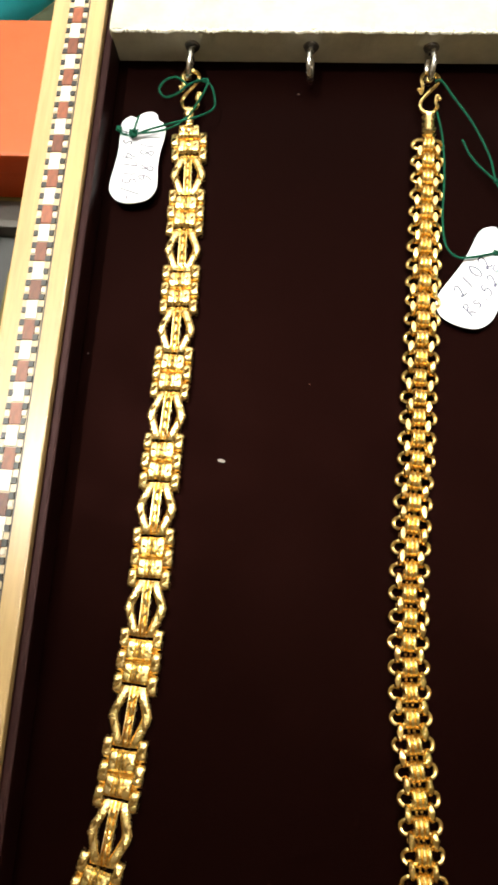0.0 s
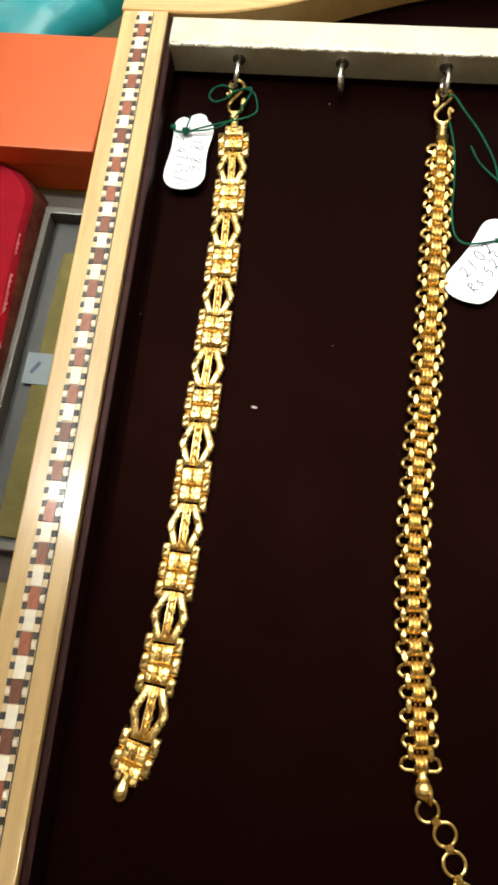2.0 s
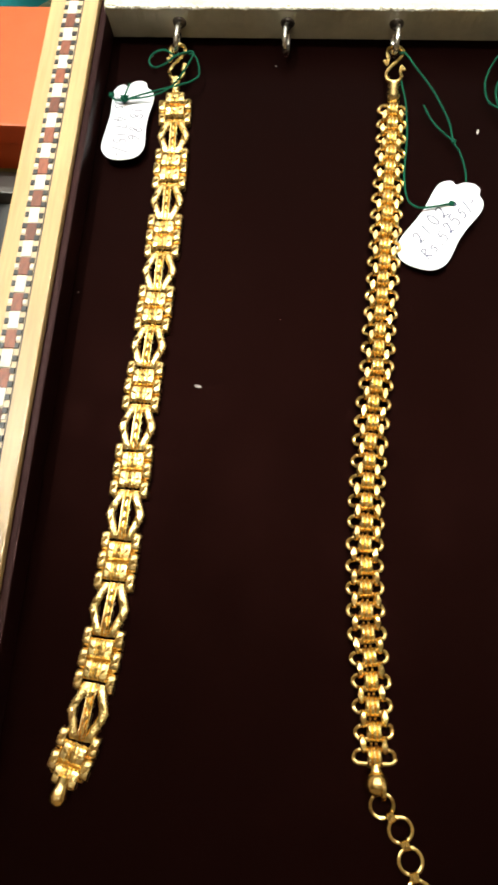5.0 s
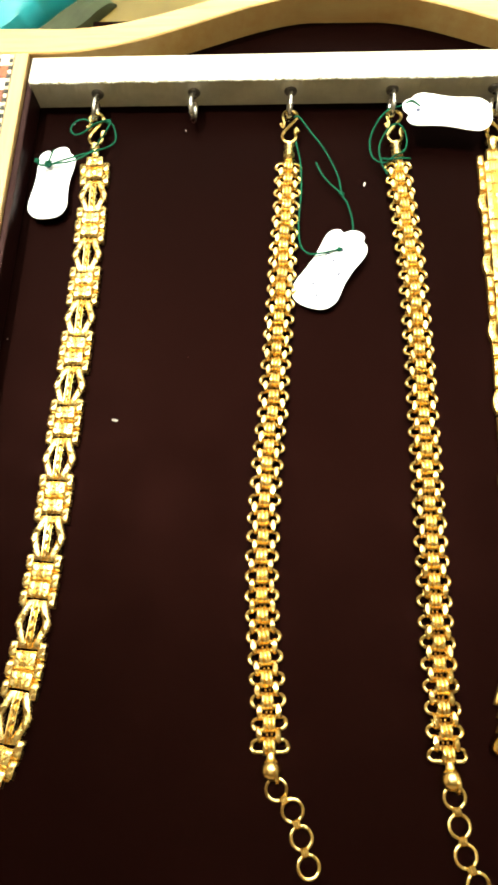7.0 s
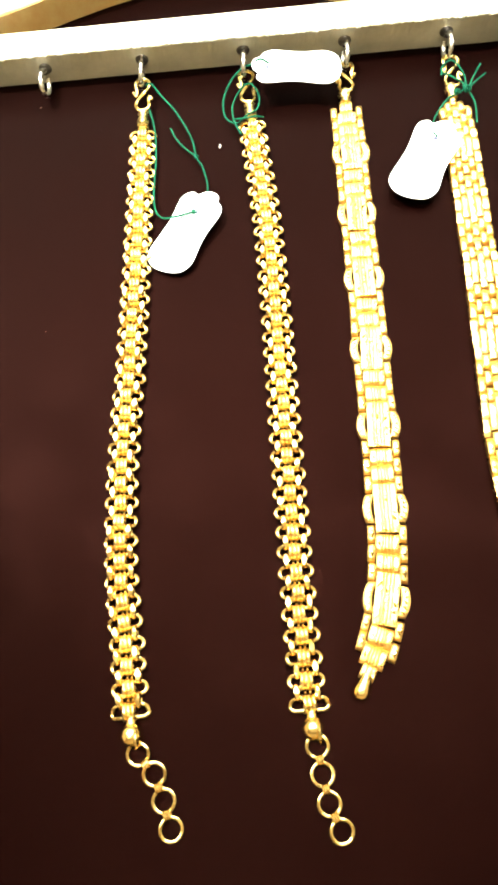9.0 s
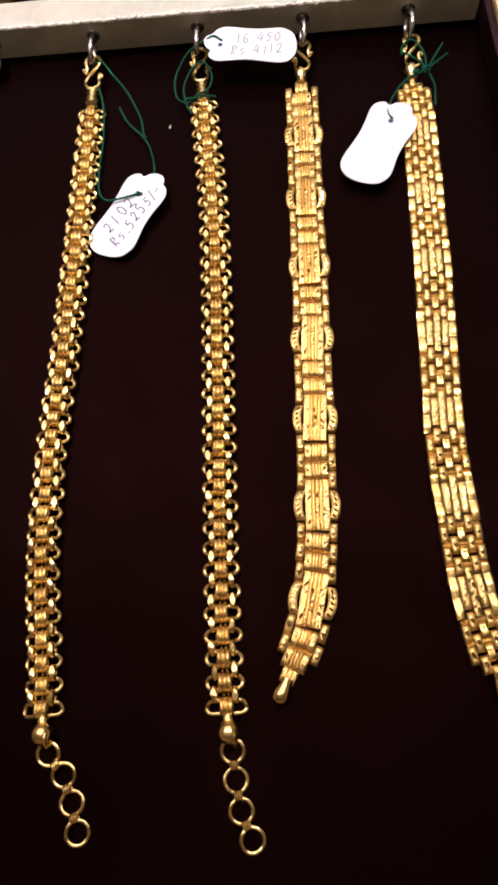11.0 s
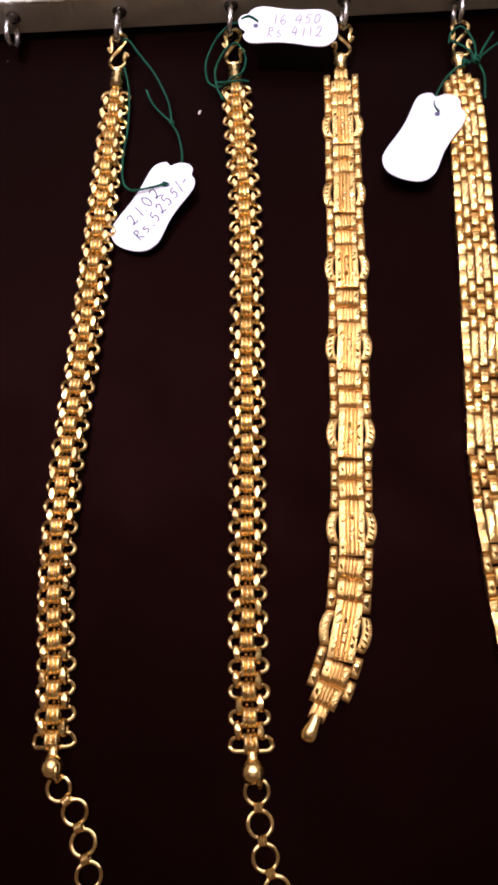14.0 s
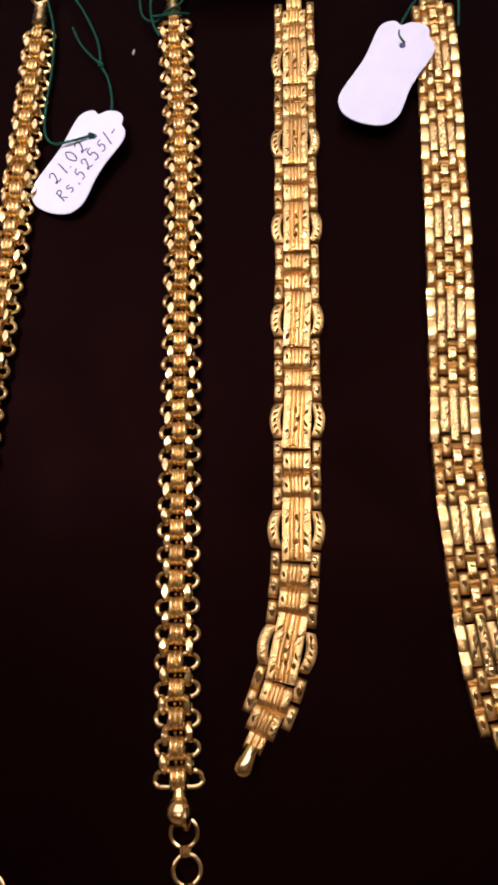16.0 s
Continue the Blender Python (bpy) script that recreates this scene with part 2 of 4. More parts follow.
def pad(bm, width, length, height, top, nu=8, nv=8, bend=None, base=0.0, mat=0):
    """A small solid plate: its top's height follows top(u, v), its middle line bend(v); u, v from -1 to 1."""
    rows = []
    for j in range(nv + 1):
        v = -1 + 2 * j / nv
        rows.append([bm.verts.new(((bend(v) if bend else 0) + u * width / 2, v * length / 2, base + height * top(u, v)))
                     for u in (-1 + 2 * i / nu for i in range(nu + 1))])
    low = [[bm.verts.new((q.co.x, q.co.y, base)) for q in row] for row in rows]
    for j in range(nv):
        for i in range(nu):
            bm.faces.new((rows[j][i], rows[j][i + 1], rows[j + 1][i + 1], rows[j + 1][i])).material_index = mat
            bm.faces.new((low[j][i], low[j + 1][i], low[j + 1][i + 1], low[j][i + 1])).material_index = mat
    for a, b in ((rows[0], low[0]), (rows[-1], low[-1]), ([r[0] for r in rows], [r[0] for r in low]),
                 ([r[-1] for r in rows], [r[-1] for r in low])):
        for i in range(len(a) - 1):
            bm.faces.new((a[i], a[i + 1], b[i + 1], b[i])).material_index = mat


def cut(bm, x, y, z, length, width, turn=0.0, slope=0.0, deep=0.15 * MM, mat=1):
    """A leaf-shaped bright cut with a raised middle line, on top of a link."""
    c, s = math.cos(radians(turn)), math.sin(radians(turn))

    def at(a, b, h):
        return bm.verts.new((x + a * c - b * s, y + a * s + b * c, z + h + slope * b))
    n = 4
    off = 0.24 * width
    mid = [at(off * math.sin(math.pi * k / n), (k / n - 0.5) * length, deep * math.sin(math.pi * k / n) - 0.02 * MM) for k in range(n + 1)]
    for sgn in (-1, 1):
        rim = [mid[0]] + [at(sgn * width / 2 * math.sin(math.pi * k / n), (k / n - 0.5) * length, -0.03 * MM) for k in range(1, n)] + [mid[-1]]
        for k in range(n):
            face = [mid[k], mid[k + 1], rim[k + 1], rim[k]]
            face = [q for i, q in enumerate(face) if q not in face[:i]]
            bm.faces.new(face).material_index = mat


def dome(u, p=2.5):
    return (1 - abs(u) ** p) ** (1 / p)


# ---- unseen room round the counter, added for the gold to reflect ----
def structure(name, bm, mats):
    return tagged(part(name, bm, mats), kind="structure")


R, NORTH = 1.7, 3.0
for name, b in (("wall_north", (-R, R, NORTH, NORTH + 0.1)), ("wall_south", (-R, R, -R - 0.1, -R)),
                ("wall_west", (-R - 0.1, -R, -R, NORTH)), ("wall_east", (R, R + 0.1, -R, NORTH))):
    bm = bmesh.new()
    box(bm, *b, FLOOR, CEILING)
    structure(name, bm, wall_paint)
bm = bmesh.new()
box(bm, -R, R, -R, NORTH, FLOOR - 0.1, FLOOR)
structure("floor", bm, floor_tile)
bm = bmesh.new()
box(bm, -R, R, -R, NORTH, CEILING, CEILING + 0.1)
structure("ceiling", bm, ceiling_paint)


def panel_light(x, y, w, d):
    ob = thing("added_ceiling_panel", "added unseen ceiling panel, glowing warm white to brighten the gold", "ceiling light", "ceiling lights",
               (x, y, CEILING))
    bm = bmesh.new()
    box(bm, -w / 2 - 0.015, w / 2 + 0.015, -d / 2 - 0.015, d / 2 + 0.015, -0.012, -0.001, 0.004)
    part("frame", bm, lamp_metal, ob)
    bm = bmesh.new()
    box(bm, -w / 2, w / 2, -d / 2, d / 2, -0.018, -0.0125)
    part("diffuser", bm, lamp_glow, ob, "glowing white diffuser")
    return ob


# Glowing panels added overhead, out of view, to brighten the gold's reflections.
for j in range(1, 7):
    for i in range(6):
        panel_light(-0.96 + 0.42 * i, 0.0 + 0.42 * j, 0.37, 0.37)


def spot_fixture(at):
    ob = thing("spotlight", "unseen small round recessed ceiling spotlight, switched on", "spotlight", "ceiling spotlights",
               (at[0], at[1], CEILING - 0.02))
    bm = bmesh.new()
    tube(bm, ring_points((0, 0, -0.006), 0.028, "z", 24), 0.006, True)
    part("rim", bm, lamp_metal, ob)
    bm = bmesh.new()
    bmesh.ops.create_cone(bm, cap_ends=True, segments=24, radius1=0.02, radius2=0.02, depth=0.004,
                          matrix=pose(0, 0, -0.004))
    part("lens", bm, key_glow, ob, "glowing round lens")


spot_fixture(KEY)
# Fixture made up to go with the added fill lamp.
spot_fixture(SIDE)
# Further spots with no known source, added to put glints on the links.
for x, y in ((0.06, 0.22), (-0.14, 0.22), (0.26, 0.22), (-0.14, 0.62), (0.26, 0.62), (-0.14, 1.02), (0.26, 1.02), (-0.30, -0.40), (0.40, -0.40), (-1.3, 0.9), (1.4, 0.9)):
    spot_fixture((x, y))

# ---- counter ----
counter = thing("counter", "shop counter with an olive laminate top", "counter", at=(0, 0.1, FLOOR))
bm = bmesh.new()
box(bm, -0.85, 0.85, -0.42, 0.42, COUNTER - 0.03 - FLOOR, COUNTER - FLOOR, 0.002)
part("countertop", bm, olive, counter, "olive laminate countertop")
bm = bmesh.new()
box(bm, -0.80, 0.80, -0.37, 0.37, 0, COUNTER - 0.03 - FLOOR, 0.003)
part("body", bm, dark_red, counter)

# ---- display case ----
case = thing("display_case", "maple display case with mosaic inlay, arched top and maroon lining", "display case",
             at=(0.085, 0.07, COUNTER))
C0 = Vector((0.085, 0.07, COUNTER))


def in_case(m):
    return Matrix.Translation(-C0) @ m


bm = bmesh.new()
box(bm, -30 * MM, 200 * MM, -70 * MM, 205 * MM, -6 * MM, 0)
box(bm, -8 * MM, 178 * MM, 205 * MM, 240 * MM, -6 * MM, 0)
part("back_board", bm, board, case, "dark maroon board", m=in_case(Matrix()))

RAIL_TOP = 11 * MM
LEFT_TURN, RIGHT_TURN = 1.78, 3.0
LEFT = in_case(pose(-24.3 * MM, 212 * MM, 0, 0, 0, LEFT_TURN))
RIGHT = in_case(pose(192.3 * MM, 212 * MM, 0, 0, 0, RIGHT_TURN))
DEPTH = COUNTER


def side_rail(m, sign, wide):
    bm = bmesh.new()
    x0, x1 = sorted((0, sign * wide))
    box(bm, x0 * MM, x1 * MM, -292 * MM, -0.2 * MM, DEPTH, RAIL_TOP, 0.5 * MM)
    rail = part("side_rail", bm, wood, case, "pale varnished maple rail with mosaic inlay", m=m)
    bm = bmesh.new()
    x0, x1 = sorted((-sign * 0.2, -sign * 2.6))
    pad_x = sorted((-sign * 0.0, -sign * 2.4))
    box(bm, pad_x[0] * MM, pad_x[1] * MM, -285 * MM, 0, 0, 9.2 * MM, 0.7 * MM)
    part("lining", bm, lining, rail, "maroon lining strip")
    return rail


left_rail = side_rail(LEFT, -1, 15.2)
right_rail = side_rail(RIGHT, 1, 15.2)

bm = bmesh.new()
box(bm, -20 * MM, 216 * MM, -86 * MM, -70.5 * MM, DEPTH, RAIL_TOP, 0.5 * MM)
part("bottom_rail", bm, wood_arch, case, m=in_case(Matrix()))


def arch_y(x):
    """Inner edge of the arched top, from the middle outwards."""
    d = abs(x - 85) / 109
    return 211.5 + 26.5 * (0.5 + 0.5 * math.cos(math.pi * min(1, max(0, (d - 0.1) / 0.86)) ** 0.85))


def arch_thick(x):
    d = abs(x - 85) / 109
    return 9.0 + 3.0 * min(1, d) ** 2


bm = bmesh.new()
sections = []
for k in range(61):
    x = -40 + 249 * k / 60
    yi, yo = arch_y(x), arch_y(x) + arch_thick(x)
    e = 0.5
    sections.append([bm.verts.new((x * MM, y * MM, z)) for y, z in
                     ((yi, DEPTH), (yi, RAIL_TOP - e * MM), (yi + e, RAIL_TOP), (yo - e, RAIL_TOP), (yo, RAIL_TOP - e * MM), (yo, DEPTH))])
for a, b in zip(sections, sections[1:]):
    for i in range(6):
        bm.faces.new((a[i], a[(i + 1) % 6], b[(i + 1) % 6], b[i]))
bm.faces.new(sections[0])
bm.faces.new(sections[-1])
part("arched_rail", bm, wood_arch, case, "scalloped maple top rail", m=in_case(pose(0, 0, 0.15 * MM)))

# cream bar that carries the hooks
bm = bmesh.new()
nx, prof = 180, ((198.0, 0.2), (197.5, 6), (197.0, 11.0), (197.4, 12.0), (198.6, 12.4), (203, 12.5), (207.6, 12.4), (208.4, 11.8), (208.8, 0.2))
rows = []
rnd = random.Random(4)
for i in range(nx + 1):
    x = -21.6 + 211.6 * i / nx
    w = noise.noise(Vector((x * 0.35, 3.1, 0)))
    w2 = noise.noise(Vector((x * 1.3, 7.7, 0)))
    row = []
    for j, (y, z) in enumerate(prof):
        dy = (0.35 * w + 0.25 * w2) if j in (2, 3) else 0.1 * w
        dz = (0.25 * w2 + 0.15 * w) if j in (3, 4) else 0
        row.append(bm.verts.new((x * MM, (y + dy + 0.014 * (x + 21)) * MM, (z + dz) * MM)))
    rows.append(row)
for a, b in zip(rows, rows[1:]):
    for j in range(len(prof) - 1):
        bm.faces.new((a[j], a[j + 1], b[j + 1], b[j]))
    bm.faces.new((a[-1], a[0], b[0], b[-1]))
bm.faces.new(rows[0])
bm.faces.new(rows[-1])
bar = part("hook_bar", bm, paint, case, "cream painted bar with chipped edge", m=in_case(Matrix()))
bm = bmesh.new()
line, radii = [], []
for i in range(401):
    x = -21.2 + 210.8 * i / 400
    a = noise.noise(Vector((x * 0.5, 1.3, 5))) + 0.6 * noise.noise(Vector((x * 2.1, 8.3, 5)))
    line.append((x * MM, (197.2 + 0.45 * a + 0.014 * (x + 21)) * MM, (11.7 + 0.3 * noise.noise(Vector((x * 1.1, 2, 9)))) * MM))
    radii.append((0.55 + 0.45 * noise.noise(Vector((x * 1.7, 4.4, 2)))) * MM)
tube(bm, line, 0.5 * MM, n=7, radii=[max(0.22 * MM, q) for q in radii])
part("paint_ridge", bm, paint_rough, bar, "ragged white paint ridge")


def cup_hook(x, turn, z=6.3, group="cup hooks"):
    y = 197.6 + 0.014 * (x + 21)
    ob = thing("cup_hook", "bright steel cup hook screwed into the cream bar", "hook", group, (x * MM, y * MM, z * MM))
    bm = bmesh.new()
    lathe(bm, ((0.1 * MM, 1.9 * MM), (-0.25 * MM, 2.2 * MM), (-0.7 * MM, 1.9 * MM), (-1.0 * MM, 1.0 * MM)), 18)
    part("collar", bm, steel_dark, ob, "dark tarnished collar", True)
    bm = bmesh.new()
    path = [(0, 0.3, 0), (0, -1.4, 0)]
    for k in range(15):
        a = radians(90 - 335 * k / 14)
        path.append((0, -5.9 + 4.4 * math.sin(a), -0.9 + 3.4 * math.cos(a)))
    tube(bm, [Vector(q) * MM for q in spline(path, 0.6)], 0.85 * MM, n=10)
    part("wire", bm, steel, ob, "", True, pose(0, 0, 0, 0, turn, 0))
    return ob


for x, turn in ((0.8, 9), (34.3, -5), (67.3, 8), (101.3, 6), (135.0, 8), (168.2, 10)):
    cup_hook(x, turn)


# ---- bracelets ----
class Line:
    """The middle line of a bracelet, from its top down."""

    def __init__(self, points):
        self.p = spline([(x * MM, y * MM, 0) for x, y in points], 0.5 * MM)
        self.s = [0.0]
        for a, b in zip(self.p, self.p[1:]):
            self.s.append(self.s[-1] + (b - a).length)

    def at(self, s, across=0.0, z=0.0, turn=0.0):
        """Pose at s metres down the line; local y points back up the line."""
        i = min(len(self.p) - 2, max(0, int(s / self.s[-1] * (len(self.p) - 1))))
        i0, i1 = max(0, i - 8), min(len(self.p) - 1, i + 9)
        d = (self.p[i0] - self.p[i1]).normalized()
        f = (s - self.s[i]) / (self.s[i + 1] - self.s[i])
        q = self.p[i] + (self.p[i + 1] - self.p[i]) * f
        ang = math.degrees(math.atan2(-d.x, d.y))
        return pose(q.x, q.y, z, 0, 0, ang + turn) @ pose(across, 0, 0)


jit = random.Random(11)


def wobble(m, deg=1.2):
    return m @ pose(0, 0, 0, jit.uniform(-deg, deg), jit.uniform(-deg, deg), jit.uniform(-deg, deg))


def bead_mesh(name, w, l, h, mats, cuts=((0, 0, 0.5, 25),)):
    """A rounded brick link, barrel-shaped along its length, with leaf cuts (x, y, length, turn)."""
    bm = bmesh.new()
    pad(bm, w, l, h, lambda u, v: (0.36 + 0.64 * dome(v * 0.98, 3.4)) * (0.80 + 0.20 * dome(u * 0.98, 2.4)), 6, 12, base=0.3 * MM)
    for x, y, n, t in cuts:
        cut(bm, x * w, y * l, 0.3 * MM + h * (0.36 + 0.64 * dome(2 * y * 0.98, 3.4)) * (0.80 + 0.20 * dome(2 * x * 0.98, 2.4)), n * l, n * l * 0.5, t, deep=0.26 * MM)
    return mesh_of(name, bm, mats, True)


def barrel_mesh(name, w, l, h, mats, grooves, cuts):
    """A wide barrel link with grooves running along it at the given places across."""
    bm = bmesh.new()

    def top(u, v):
        g = 1.0
        for q in grooves:
            g -= 0.13 * max(0.0, 1 - abs(u - q) / 0.08)
        return (0.38 + 0.62 * dome(v * 0.985, 4.0)) * (0.82 + 0.18 * dome(u * 0.985, 3.4)) * g
    pad(bm, w, l, h, top, 28, 8, base=0.3 * MM)
    for x, y, n, t in cuts:
        cut(bm, x * w, y * l, 0.34 * MM + h * (0.38 + 0.62 * dome(2 * y * 0.985, 4.0)) * 0.985, n, n * 0.42, t)
    return mesh_of(name, bm, mats, True)


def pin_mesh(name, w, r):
    """A connecting pin across the bracelet, under the links, its gold darkened as shade."""
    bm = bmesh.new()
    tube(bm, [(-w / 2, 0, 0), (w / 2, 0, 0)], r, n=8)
    return mesh_of(name, bm, gold_shaded, True)


def s_clasp(parent, top, low, z=4.2, mirror=1):
    """A gold wire S between the steel hook and the first link, with curled tips."""
    (x0, y0), (x1, y1) = top, low
    dx, dy = x1 - x0, y1 - y0
    shape = ((-3.0, 0.42), (-2.3, 0.50), (-2.0, 0.36), (-2.3, 0.16), (-1.2, -0.02), (0.9, -0.03), (2.4, 0.12), (2.0, 0.30), (0.0, 0.46),
             (-2.1, 0.66), (-2.4, 0.84), (-1.2, 1.0), (0.9, 1.0), (2.2, 0.84), (1.9, 0.66), (2.3, 0.53), (3.0, 0.60))
    shape = [(0.97 * mirror * a, b) for a, b in shape]
    bm = bmesh.new()
    pts = [((x0 + a + dx * b) * MM, (y0 + dy * b) * MM, (z - 1.2 * b + 0.5 * math.sin(7 * b)) * MM) for a, b in shape]
    pts = spline(pts, 0.4 * MM)
    tube(bm, pts, 0.62 * MM, n=8)
    for q in (pts[0], pts[-1]):
        bmesh.ops.create_uvsphere(bm, u_segments=8, v_segments=6, radius=0.72 * MM, matrix=Matrix.Translation(q))
    part("s_clasp", bm, gold, parent, "gold wire s-shaped clasp", True, Matrix.Translation(-parent.location))


def end_ball(parent, m, size=1.0):
    bm = bmesh.new()
    k = MM * size
    lathe(bm, ((4.2 * k, 1.5 * k), (3.0 * k, 1.5 * k), (2.2 * k, 1.65 * k), (1.2 * k, 1.95 * k), (0, 2.2 * k), (-1.2 * k, 1.95 * k),
               (-1.95 * k, 1.3 * k), (-2.2 * k, 0.4 * k)), 16)
    part("end_knob", bm, gold, parent, "rounded polished end knob", True, Matrix.Translation(-parent.location) @ m)


def bracelet(name, label, points):
    x, y = points[0]
    ob = thing(name, label, "bracelet", "gold bracelets", (x * MM, y * MM, 0))
    return ob, Line(points), Matrix.Translation(-ob.location)


both = [gold_satin, gold_cut]
bright = [gold, gold_cut]
soft = [gold_soft, gold_cut]

# bracelet with open lozenge links
A, LA, BA = bracelet("lozenge_bracelet", "yellow gold bracelet of barrel and open lozenge links",
                     [(1.8, 175), (2.6, 167), (3.3, 158), (4.4, 136), (5.4, 112), (5.6, 89), (5.9, 66), (6.3, 48), (6.0, 22), (4.7, -3), (3.3, -11), (2.3, -15.6), (1.0, -21.8)])
bead_a = bead_mesh("side_link", 2.0 * MM, 4.5 * MM, 2.3 * MM, soft, ((0, 0.02, 0.50, -28),))
barrel_a = barrel_mesh("barrel_link", 5.7 * MM, 4.45 * MM, 2.6 * MM, soft, (-0.36, -0.13, 0.13, 0.36),
                       ((-0.33, 0, 1.6 * MM, 60), (0.0, 0.02, 1.7 * MM, 70), (0.33, 0, 1.6 * MM, -40)))
bm = bmesh.new()
pad(bm, 2.0 * MM, 12.6 * MM, 2.3 * MM, lambda u, v: (0.45 + 0.55 * dome(v * 0.98, 4)) * (1 - 0.34 * max(0, 1 - abs(abs(u) - 0.45) / 0.25)) , 12, 12, base=0.3 * MM)
for k, t in ((-3, 20), (-1, -25), (1, 20), (3, -25)):
    cut(bm, 0, k * 1.3 * MM, 2.62 * MM, 2.0 * MM, 0.9 * MM, t)
spine_a = mesh_of("lozenge_spine", bm, soft, True)


def kink(v):
    """How far a lozenge's side stands out, in millimetres, from end (-1) to end (1)."""
    return 1.75 + 2.3 * max(0.0, 1.05 - math.sqrt(v * v + 0.022)) ** 1.4


lozenge = []
for sgn in (-1, 1):
    bm = bmesh.new()
    pad(bm, 2.15 * MM, 12.4 * MM, 2.3 * MM, lambda u, v: (0.40 + 0.60 * dome(v * 0.98, 4)) * (0.72 + 0.28 * dome(u * 0.98)), 6, 16,
        bend=lambda v: sgn * kink(v) * MM, base=0.3 * MM)
    for y, t in ((1.6, sgn * 10), (-1.6, -sgn * 10)):
        cut(bm, sgn * kink(y / 6.2) * MM, y * MM, 2.6 * MM, 2.4 * MM, 0.9 * MM, t + sgn * 20)
    lozenge.append(mesh_of("lozenge_side", bm, soft, True))
pin_a = pin_mesh("pin", 7.6 * MM, 0.42 * MM)
PER = 23.1 * MM
S0 = 16.9 * MM
for k in range(9):
    s = S0 + k * PER
    if k < 8:
        put("lozenge_spine", spine_a, A, wobble(BA @ LA.at(s, z=0)))
        for side in lozenge:
            put("lozenge_side", side, A, wobble(BA @ LA.at(s, z=0)))
    for e in (-2, -1, 0):
        if k in (0, 8) and abs(e) == 2 and k == 0:
            continue
        sb = s - PER / 2 + (e + 1) * 4.95 * MM
        if k == 8 and e == 0:
            continue
        for sgn in (-1, 1):
            put("side_link", bead_a, A, wobble(BA @ LA.at(sb, sgn * 3.85 * MM), 3))
    for e in (-0.5, 0.5):
        sb = s - PER / 2 + e * 4.95 * MM
        put("barrel_link", barrel_a, A, wobble(BA @ LA.at(sb), 2))
        put("pin", pin_a, A, BA @ LA.at(sb, z=0.7 * MM))
    put("pin", pin_a, A, BA @ LA.at(s - PER / 2, z=0.7 * MM))
tip = bead_mesh("tip_link", 2.2 * MM, 4.0 * MM, 2.4 * MM, bright)
put("tip_link", tip, A, BA @ LA.at(-0.6 * MM))
s_clasp(A, (1.0, 190.5), (1.8, 178.5))
bm = bmesh.new()
lathe(bm, ((4.2 * MM, 0.7 * MM), (3.4 * MM, 1.5 * MM), (1.8 * MM, 1.85 * MM), (0.4 * MM, 1.4 * MM), (-1.4 * MM, 1.1 * MM)), 14)
part("end_bead", bm, gold_soft, A, "", True, BA @ LA.at(-1.0 * MM, z=2.0 * MM))
end_ball(A, LA.at(LA.s[-1] - 0.6 * MM, z=2.1 * MM))

# two rounded chain bracelets of coils and cross loops
bm = bmesh.new()
pad(bm, 3.2 * MM, 4.25 * MM, 3.4 * MM, lambda u, v: (0.42 + 0.60 * dome(v * 0.97, 2.2)) * (0.82 + 0.18 * abs(math.cos(1.5 * math.pi * u)) ** 0.6),
    24, 12, base=0.5 * MM)
coil = mesh_of("coil_link", bm, gold_soft, True)


def loop_mesh(w, flat):
    bm = bmesh.new()
    pts = []
    r = 1.42 * MM
    for sx in (1, -1):
        for k in range(11):
            a = radians(-90 + 18 * k)
            x, y = sx * (w / 2 - r + r * math.cos(a)), sx * r * math.sin(a)
            if flat and y < 0:
                x *= 1.06
            pts.append((x, y, 2.3 * MM - 1.0 * MM * (abs(x) / (w / 2)) ** 2))
    tube(bm, pts, 0.54 * MM, True, 8)
    return mesh_of("cross_loop", bm, gold, True)


loop_b, loop_end = loop_mesh(8.2 * MM, False), loop_mesh(8.7 * MM, True)
bm = bmesh.new()
tube(bm, ring_points((0, 0, 1.8 * MM), 1.42 * MM, "x", 14, 0.92), 0.74 * MM, True, 10)
cut(bm, 0, 0, 3.72 * MM, 2.9 * MM, 1.35 * MM, deep=0.12 * MM)
side_ring = mesh_of("side_ring", bm, bright, True)
# Small grains in the gaps, coloured dark for the shade there.
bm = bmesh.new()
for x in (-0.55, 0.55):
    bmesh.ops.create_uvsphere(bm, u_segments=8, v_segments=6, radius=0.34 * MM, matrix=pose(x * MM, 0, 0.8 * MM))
grain = mesh_of("grain", bm, gold_shaded, True)


def ring_chain(parent, base, centres):
    bm = bmesh.new()
    tube(bm, [Vector(q) for q in ring_points((0, 0, 0), 2.5 * MM, "z", 24)], 0.5 * MM, True, 8)
    ring = mesh_of("ring", bm, gold, True)
    bm = bmesh.new()
    for k in (-1, 0, 1):
        tube(bm, ring_points((k * 0.55 * MM, 0, 0), 1.0 * MM, "x", 12), 0.38 * MM, True, 6)
    small = mesh_of("ring_coil", bm, gold, True)
    for i, (x, y) in enumerate(centres):
        put("ring", ring, parent, base @ pose(x * MM, y * MM, (1.3 if i % 2 else 1.0) * MM, jit.uniform(2, 9), jit.uniform(-9, 9), 40 * i))
        if i:
            px, py = centres[i - 1]
            ang = math.degrees(math.atan2(-(px - x), py - y))
            put("ring_coil", small, parent, base @ pose((x + px) / 2 * MM, (y + py) / 2 * MM, 1.3 * MM, 0, 0, ang))


